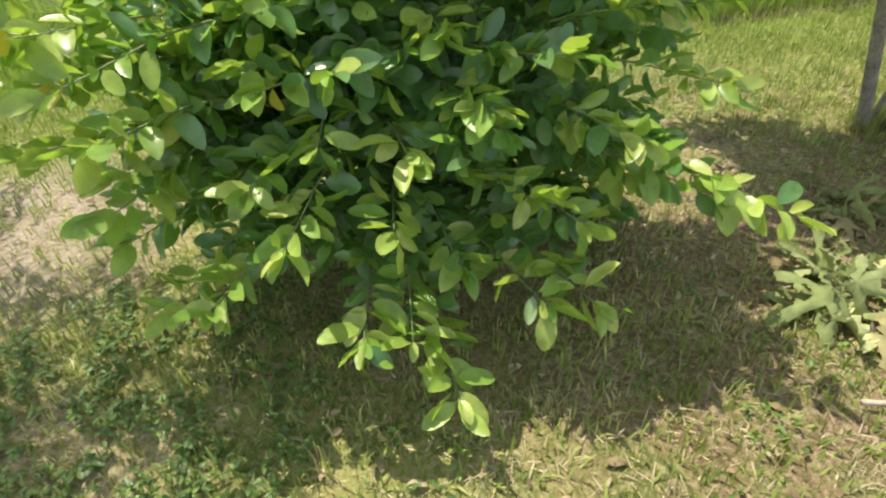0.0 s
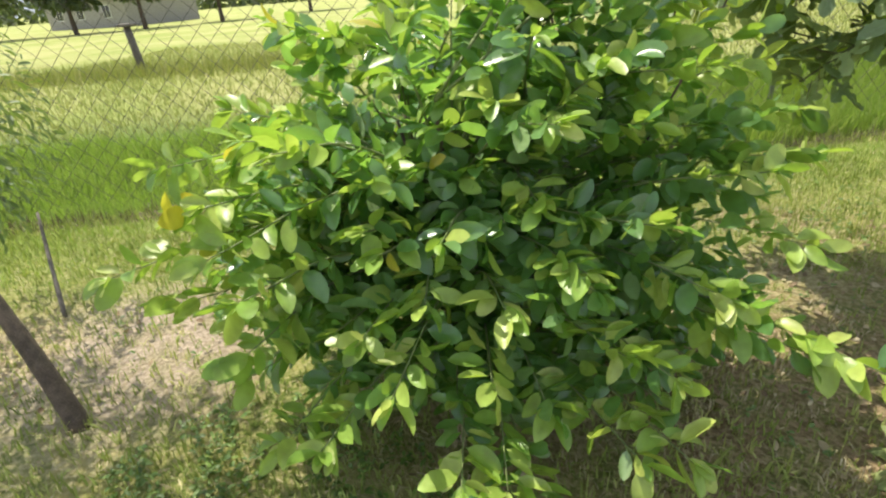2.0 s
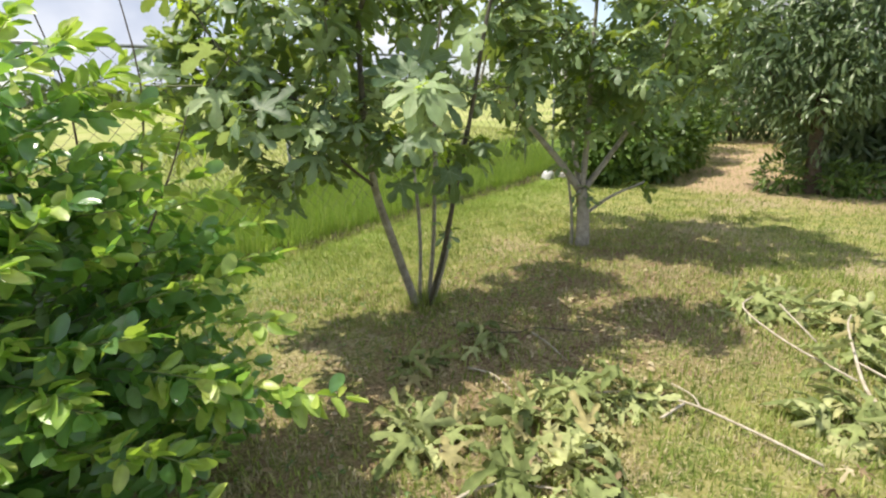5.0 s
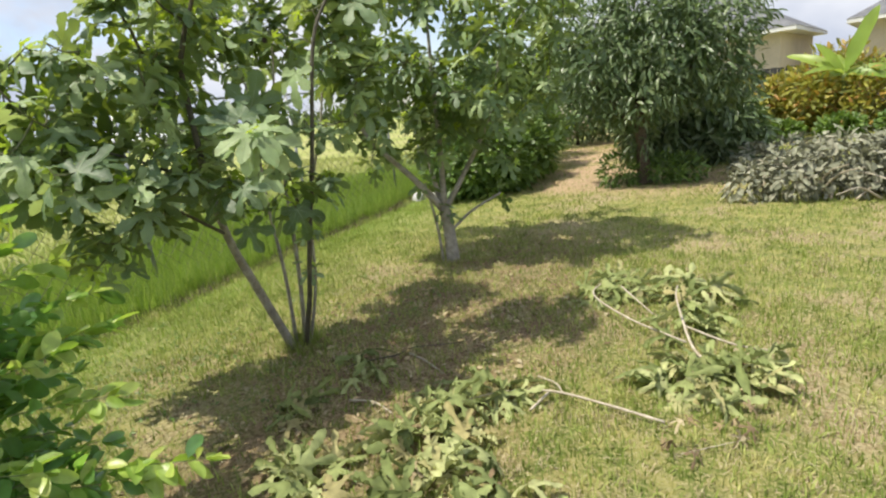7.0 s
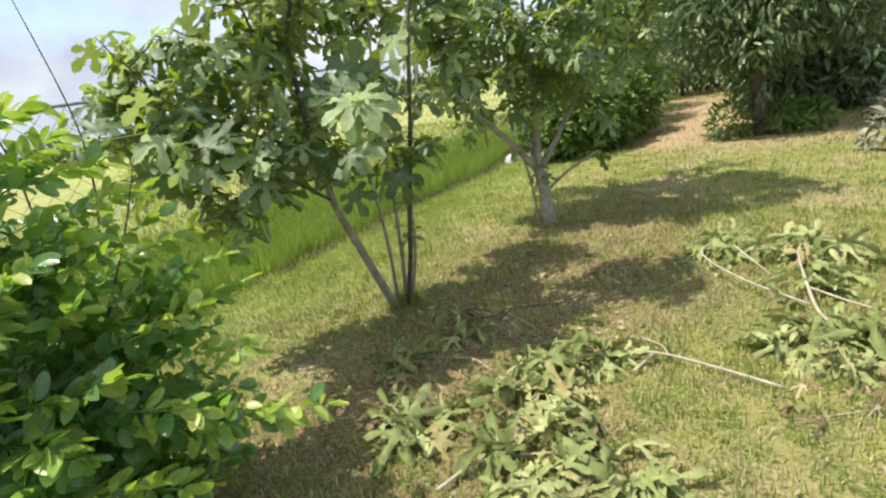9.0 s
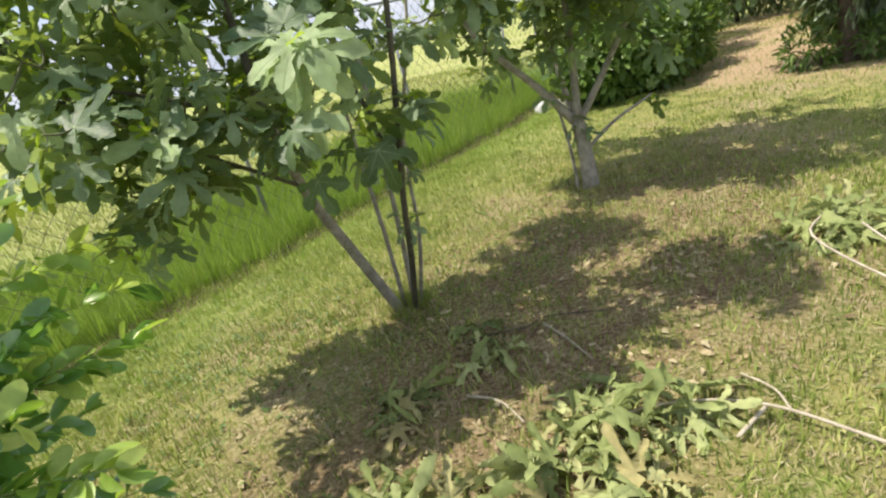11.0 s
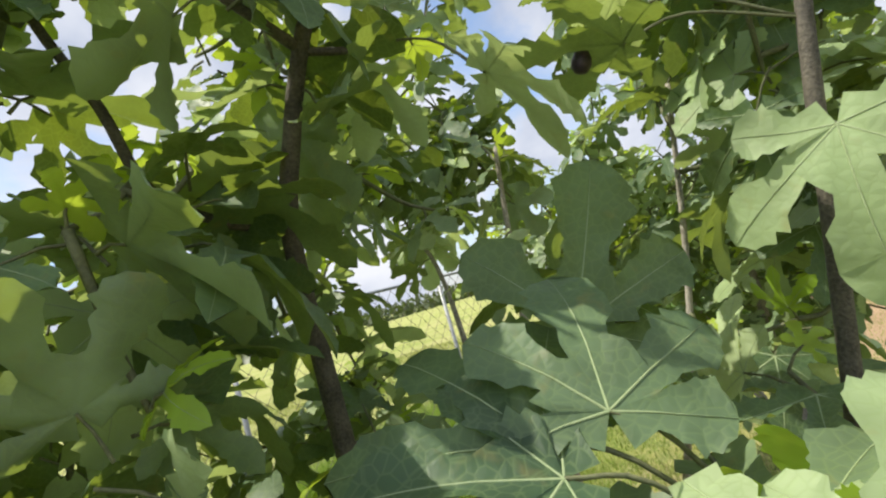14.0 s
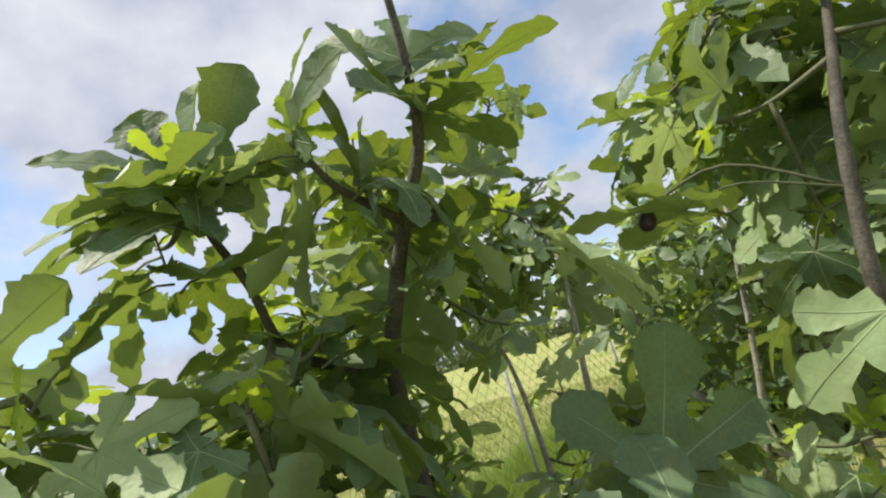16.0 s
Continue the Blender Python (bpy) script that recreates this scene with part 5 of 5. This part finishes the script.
make_plant("leafy_tree", (9.14, 2.4, 0), "dense dark green tree with drooping narrow leaves", "tree",
           [([(9.14, 2.4, -0.03), (9.12, 2.42, 0.5), (9.1, 2.45, 1.2), (9.2, 2.4, 2.0)], 0.13, 0.05), ([(9.1, 2.45, 0.9), (8.8, 2.9, 1.5), (8.6, 3.1, 2.1)], 0.06, 0.02), ([(9.12, 2.42, 0.95), (9.4, 1.9, 1.5), (9.5, 1.6, 2.1)], 0.06, 0.02)],
           [(9.2, 2.4, 2.2, 1.15, 0.9), (8.8, 3.0, 1.9, 0.8, 0.9), (9.4, 1.7, 1.9, 0.85, 0.9), (9.2, 2.3, 2.9, 0.7, 0.8), (9.9, 2.4, 2.0, 0.9, 0.9), (9.0, 2.4, 1.4, 0.75, 0.6), (8.9, 3.2, 2.5, 0.7, 0.8), (9.5, 1.4, 2.4, 0.7, 0.8), (9.6, 1.3, 1.5, 0.5, 0.7), (9.16, 2.42, 0.7, 0.24, 1.2)], 10500, NARROW, (0.09, 0.19), MANGO, BARK_DARK, 0.45, seed=52)
make_plant("low_shrub", (9.0, 2.65, 0), "low green shrub at the foot of the tree", "shrub", [([(9.0, 2.65, -0.02), (9.0, 2.65, 0.2)], 0.02, 0.01)],
           [(8.95, 2.75, 0.25, 0.33, 0.9), (9.25, 2.15, 0.22, 0.3, 0.9), (9.3, 1.8, 0.2, 0.28, 0.8)], 900, NARROW, (0.08, 0.16), SHRUB, BARK_DARK, seed=53)
for i, (x, y, r, h, n) in enumerate(((8.3, 5.0, 0.75, 0.75, 2600), (9.3, 5.4, 0.95, 1.0, 3200), (10.6, 6.0, 1.1, 1.3, 3000), (12.2, 6.9, 1.3, 1.6, 2600), (7.7, 5.2, 0.5, 0.5, 1300))):
    make_plant("garden_shrub", (x, y, 0), "dense green shrub beside the bare garden path", "shrub", [([(x, y, -0.02), (x + 0.05, y, h * 0.7)], 0.04, 0.02)],
               [(x, y, h, r, 0.95), (x + 0.3 * r, y - 0.4 * r, h * 0.6, r * 0.75, 0.8), (x - 0.3 * r, y + 0.3 * r, h * 1.35, r * 0.7, 0.9)], n, OVALS, (0.09, 0.17), SHRUB, BARK_DARK, 0.2, 60 + i, "shrubs along the path")
for i, (x, y, r, h, n) in enumerate(((11.0, 2.7, 0.8, 0.75, 2400), (11.4, 1.9, 0.8, 0.7, 2200), (14.5, 4.0, 1.2, 1.1, 2600), (15.5, 6.6, 1.5, 1.7, 2600), (13.4, 2.6, 0.9, 0.9, 1800), (16.5, 4.6, 1.6, 1.6, 2200))):
    make_plant("hedge_shrub", (x, y, 0), "tall dark green shrub at the end of the garden", "shrub", [([(x, y, -0.02), (x, y + 0.05, h)], 0.06, 0.03)],
               [(x, y, h, r, 1.0), (x + 0.4 * r, y - 0.4 * r, h * 0.55, r * 0.8, 0.7), (x - 0.2, y + 0.3 * r, h * 1.45, r * 0.75, 0.9)], n, NARROW, (0.16, 0.3), MANGO, BARK_DARK, 0.5, 70 + i, "shrubs at the end of the garden")
for i, (x, y, r, h, n) in enumerate(((15.0, 1.9, 0.75, 0.75, 1700), (15.4, 0.9, 0.8, 0.75, 1700), (15.6, -0.2, 0.9, 0.7, 1800), (15.8, -1.4, 0.9, 0.8, 1500), (16.5, 0.4, 1.0, 1.0, 1500))):
    make_plant("croton_shrub", (x, y, 0), "yellow and orange garden shrub in the sun", "shrub", [([(x, y, -0.02), (x, y, h * 0.7)], 0.03, 0.015)],
               [(x, y, h, r, 0.85), (x - 0.3, y + 0.3, h * 0.5, r * 0.7, 0.7)], n, NARROW, (0.14, 0.26), CROTON, BARK_DARK, -0.2, 80 + i, "yellow shrubs at the end of the garden")
for i, (x, y, r, h, n) in enumerate(((14.0, 1.1, 0.35, 0.18, 500), (14.3, 0.1, 0.4, 0.2, 500), (14.5, -0.9, 0.4, 0.2, 500))):
    make_plant("border_plant", (x, y, 0), "low dark green plant edging the shrub bed", "plant", [([(x, y, -0.02), (x, y, h)], 0.015, 0.01)],
               [(x, y, h, r, 0.6)], n, OVALS, (0.1, 0.18), SHRUB, BARK_DARK, 0, 90 + i, "plants edging the bed")


def make_banana():
    base = Vector((15.1, 0.15, 0))
    owner = thing("banana_plant", base, "banana plant with arching yellow-green leaves", "plant")
    limb(owner, [base + Vector((0, 0, -0.03)), base + Vector((0.02, 0, 0.6)), base + Vector((0, 0, 1.25))], 0.08, 0.04, TWIG_GREEN, "trunk")
    for dx, dy, dz, size, droop in ((0.1, -0.45, 1.3, 1.45, 0.05), (-0.2, 0.9, 0.9, 1.15, 0.55), (-0.8, 0.3, 0.6, 1.0, 0.6), (0.5, -0.9, 0.7, 1.1, 0.6), (0.3, 1.0, 0.3, 1.0, 0.7), (-0.3, -1.0, 0.4, 1.1, 0.6), (0.9, 0.4, 0.9, 1.1, 0.4), (-0.5, 0.6, 1.2, 0.9, 0.3), (-0.4, -0.5, 0.2, 0.9, 0.8)):
        v, f = oval_leaf(0.22, droop, 0.05, 0.012)
        ob = part("leaf", mesh_from("leaf", v, f, BANANA), owner)
        ob.matrix_basis = leaf_frame(Vector((0, 0, 1.2)), Vector((dx, dy, dz)), Vector((-0.6, 0.1, 0.7)), size)


make_banana()


def make_brush_pile():
    rng = random.Random(9)
    base = Vector((8.3, 0.1, 0))
    owner = thing("brush_pile", base, "heap of cut branches with dry grey-green leaves on the lawn", "brush pile")
    for k in range(16):
        a = rng.uniform(0, 6.28)
        p = base + Vector((rng.uniform(-0.5, 1.6), rng.uniform(-1.3, 0.7), 0.03))
        q = p + Vector((math.cos(a) * 0.8, math.sin(a) * 0.8, rng.uniform(0.1, 0.5)))
        limb(owner, [p, p.lerp(q, 0.5) + Vector((0, 0, 0.1)), q], 0.014, 0.005, STICK, "branch", 6)
    blobs = [(8.0, 0.65, 0.18, 0.32, 0.9), (8.15, 0.2, 0.28, 0.42, 0.9), (8.4, -0.3, 0.32, 0.5, 0.9), (8.5, -0.9, 0.3, 0.5, 0.9), (9.1, -0.1, 0.25, 0.45, 0.8), (9.4, -0.8, 0.25, 0.5, 0.8), (9.9, 0.9, 0.2, 0.35, 0.8), (10.6, 0.5, 0.2, 0.4, 0.8), (8.9, -1.5, 0.25, 0.5, 0.8)]
    o = Matrix.Translation(-base)
    placed = [(o @ m, k) for m, k in crown_leaves(rng, blobs, 5200, NARROW + OVALS, (0.07, 0.15), 0.5)]
    ob = part("foliage", scatter_mesh("foliage", NARROW + OVALS, placed, GREY_LEAF), owner)
    tagged(ob, kind="stuff")


make_brush_pile()


# ---------------------------------------------------------------- fence along the ditch
def make_fence():
    owner = thing("chain_link_fence", (0, 4.3, 0), "tall galvanised chain-link fence along the ditch", "fence")
    fy = lambda x: 4.28 + 0.235 * x + 1.4
    top = 2.17
    org = owner.location
    xs = [-8.0, -5.2, -0.1, 2.8, 5.7, 8.6, 9.8]
    for x in xs:
        z0 = ground_height(x, fy(x))
        t = Tubes()
        t.add([(x, fy(x), z0 - 0.05), (x, fy(x), top + 0.03)], 0.024, 10)
        p = part("post", t.mesh("post", GALV, org), owner)
        bm = bmesh.new()
        bmesh.ops.create_uvsphere(bm, u_segments=10, v_segments=6, radius=0.03, matrix=Matrix.Translation(Vector((x, fy(x), top + 0.03)) - org))
        part_bm("cap", bm, GALV, p, "", True)
    for a, b in zip(xs[:-1], xs[1:]):
        t = Tubes()
        t.add([(a, fy(a), top), ((a + b) / 2, (fy(a) + fy(b)) / 2, top), (b, fy(b), top)], 0.019, 8)
        part("top_rail", t.mesh("top_rail", GALV, org), owner)
    # woven wire: two families of slanting wires in the fence's plane
    pitch, h = 0.19, top + 0.1
    t = Tubes()
    n = int((9.8 + 8.0 + 2 * h) / pitch)
    for k in range(n):
        for sg in (1, -1):
            pts = []
            for i in range(13):
                z = -0.38 + (h + 0.28) * i / 12
                x = -8.0 - h / 2 + k * pitch + sg * (z + 0.1 - h / 2) * 0.95
                if -8 <= x <= 9.8:
                    pts.append((x, fy(x) + sg * 0.003, z))
            if len(pts) > 1:
                t.add([pts[0], pts[-1]], 0.0029, 3, cap=False)
    ob = part("wire_mesh", t.mesh("wire_mesh", WIRE, org), owner)
    tagged(ob, kind="stuff")


make_fence()


# ---------------------------------------------------------------- small things at the ditch
v, f = lathe([(0.15, 0.0), (0.155, 0.02), (0.15, 0.03), (0.14, 0.10), (0.11, 0.17), (0.06, 0.205), (0.02, 0.212)])
bowl = new("plastic_tub", mesh_from("plastic_tub", v, f, PLASTIC_WHITE))
bowl.matrix_world = pose(7.55, 6.1, -0.01, 8, 5, 0) @ Matrix.Scale(0.8, 4)
tagged(bowl, "upturned dirty white plastic tub by the ditch", "tub")
bm = bmesh.new()
bmesh.ops.create_cube(bm, size=1, matrix=Matrix.Diagonal((0.75, 0.4, 0.08, 1)))
bmesh.ops.bevel(bm, geom=bm.edges[:], offset=0.015, segments=2, affect="EDGES")
me = bpy.data.meshes.new("slab")
bm.to_mesh(me)
bm.free()
me.materials.append(CONCRETE)
slab = new("concrete_slab", me)
slab.matrix_world = pose(8.1, 5.95, 0.03, 0, 3, 14)
tagged(slab, "grey concrete slab lying at the ditch edge", "slab")


# ---------------------------------------------------------------- houses, far fence, field
def box(bm, lo, hi):
    c = [(a + b) / 2 for a, b in zip(lo, hi)]
    s = [b - a for a, b in zip(lo, hi)]
    bmesh.ops.create_cube(bm, size=1, matrix=Matrix.Translation(c) @ Matrix.Diagonal((*s, 1)))


def make_house(at, w, d, eave, ridge, label, rz=0.0, wall=None, roof=None):
    owner = thing("house", at, label, "house")
    owner.rotation_euler = (0, 0, radians(rz))
    bm = bmesh.new()
    box(bm, (-w / 2, -d / 2, -0.1), (w / 2, d / 2, eave))
    part_bm("wall", bm, wall or WALL_CREAM, owner)
    o = 0.6
    bm = bmesh.new()
    z0, z1 = eave + 0.16, ridge
    vs = [bm.verts.new(p) for p in ((-w / 2 - o, -d / 2 - o, z0), (w / 2 + o, -d / 2 - o, z0), (w / 2 + o, d / 2 + o, z0), (-w / 2 - o, d / 2 + o, z0), (0, -d / 2 + w * 0.35, z1), (0, d / 2 - w * 0.35, z1))]
    for q in ((0, 1, 4), (1, 2, 5, 4), (2, 3, 5), (3, 0, 4, 5), (3, 2, 1, 0)):
        bm.faces.new([vs[i] for i in q])
    part_bm("roof", bm, roof or ROOF_GREY, owner)
    bm = bmesh.new()
    box(bm, (-w / 2 - o + 0.02, -d / 2 - o + 0.02, eave + 0.003), (w / 2 + o - 0.02, d / 2 + o - 0.02, eave + 0.157))
    part_bm("fascia", bm, TRIM_WHITE, owner)
    for y in (-d * 0.28, d * 0.05, d * 0.32):
        bm = bmesh.new()
        box(bm, (-w / 2 - 0.04, y - 0.65, 0.85), (-w / 2 + 0.02, y + 0.65, 2.15))
        win = part_bm("window", bm, TRIM_WHITE, owner)
        for s in (-1, 1):
            bm = bmesh.new()
            box(bm, (-w / 2 - 0.05, y + s * 0.3 - 0.27, 0.93), (-w / 2 - 0.03, y + s * 0.3 + 0.27, 2.07))
            part_bm("pane", bm, DARK_GLASS, win)
    return owner


make_house((31.0, 8.8, 0), 11, 12.0, 2.75, 5.6, "single-storey cream house with a grey hipped shingle roof")
make_house((33.5, -6.2, 0), 11, 13, 2.75, 5.4, "single-storey cream house with a grey roof behind the garden")

far_fence = thing("board_fence", (20.1, 1.5, 0), "black board fence between garden and houses", "fence")
for k in range(60):
    bm = bmesh.new()
    box(bm, (-0.012, -6 + k * 0.2, 0.02), (0.012, -6 + k * 0.2 + 0.185, 1.5 + 0.01 * math.sin(k * 2.3)))
    part_bm("board", bm, BLACK_FENCE, far_fence)
for z in (0.35, 1.2):
    bm = bmesh.new()
    box(bm, (0.013, -6, z), (0.06, 6, z + 0.09))
    part_bm("rail", bm, BLACK_FENCE, far_fence)

for i, (x, y, h, r) in enumerate(((-36, 44, 5, 2.6), (-31, 46, 6, 3.0), (-26, 50, 5, 2.4), (-42, 42, 6, 3.2), (-21, 60, 6, 3.0))):
    make_plant("field_tree", (x, y, 0), "dark green tree across the field", "tree", [([(x, y, -0.1), (x, y, h * 0.3), (x + 0.2, y, h * 0.7)], 0.22, 0.1)],
               [(x, y, h * 0.75, r, 0.7), (x + r * 0.5, y, h * 0.6, r * 0.6, 0.7), (x - r * 0.5, y + 0.5, h * 0.65, r * 0.6, 0.7)], 1500, OVALS, (0.4, 0.7), FAR_LEAF, BARK_DARK, 0, 100 + i, "trees across the field")


def make_far_strip():
    """Low woods all along the horizon as one uneven belt of leaf clumps."""
    rng = random.Random(77)
    placed = []
    for k in range(9000):
        a = radians(rng.uniform(-75, 75))
        d = rng.uniform(165, 185)
        x, y = math.sin(a) * d, math.cos(a) * d
        top = 3.2 + 2.4 * (0.5 + noise.noise(Vector((a * 9, 1, 0)))) + 1.2 * noise.noise(Vector((a * 45, 3, 0)))
        placed.append((leaf_frame(Vector((x, y, rng.uniform(0, max(0.8, top)))), rand_dir(rng), rand_dir(rng), rng.uniform(1.3, 2.8)), rng.randrange(4)))
    ob = new("woods", scatter_mesh("woods", OVALS, placed, FAR_LEAF))
    tagged(ob, "low dark woods along the far edge of the field", "woods", kind="stuff")


make_far_strip()
make_house((60, 160, 0), 12, 20, 2.8, 5.0, "far pale farm building at the edge of the field", 90, SHEET_WHITE, SHEET_WHITE)
make_house((-44, 62, 0), 9, 14, 2.8, 4.6, "far grey house behind trees across the field", 70, CONCRETE)


def make_post():
    owner = thing("old_post", (-10.1, 14.2, -0.05), "old leaning wooden post in rough grass", "post")
    t = Tubes()
    t.add([(0, 0, -0.1), (-0.04, 0, 0.6), (-0.09, 0, 1.2)], [0.1, 0.1, 0.095], 8)
    part("shaft", t.mesh("shaft", WOOD_OLD), owner)
    bm = bmesh.new()
    box(bm, (-0.28, -0.16, 1.2), (0.12, 0.16, 1.28))
    bmesh.ops.bevel(bm, geom=bm.edges[:], offset=0.015, segments=1, affect="EDGES")
    part_bm("cap", bm, WOOD_OLD, owner)


make_post()
blades("rough_grass", (-15, -5, 11.5, 16.5), 9000, (0.2, 0.5), (0.012, 0.025), TUFT, "brownish rough grass tufts in the field", 0.4, 0.8, seed=9, keep=lambda x, y, u: abs(y - 13.6 - 0.12 * (x + 10)) < 1.1 * (0.4 + u))
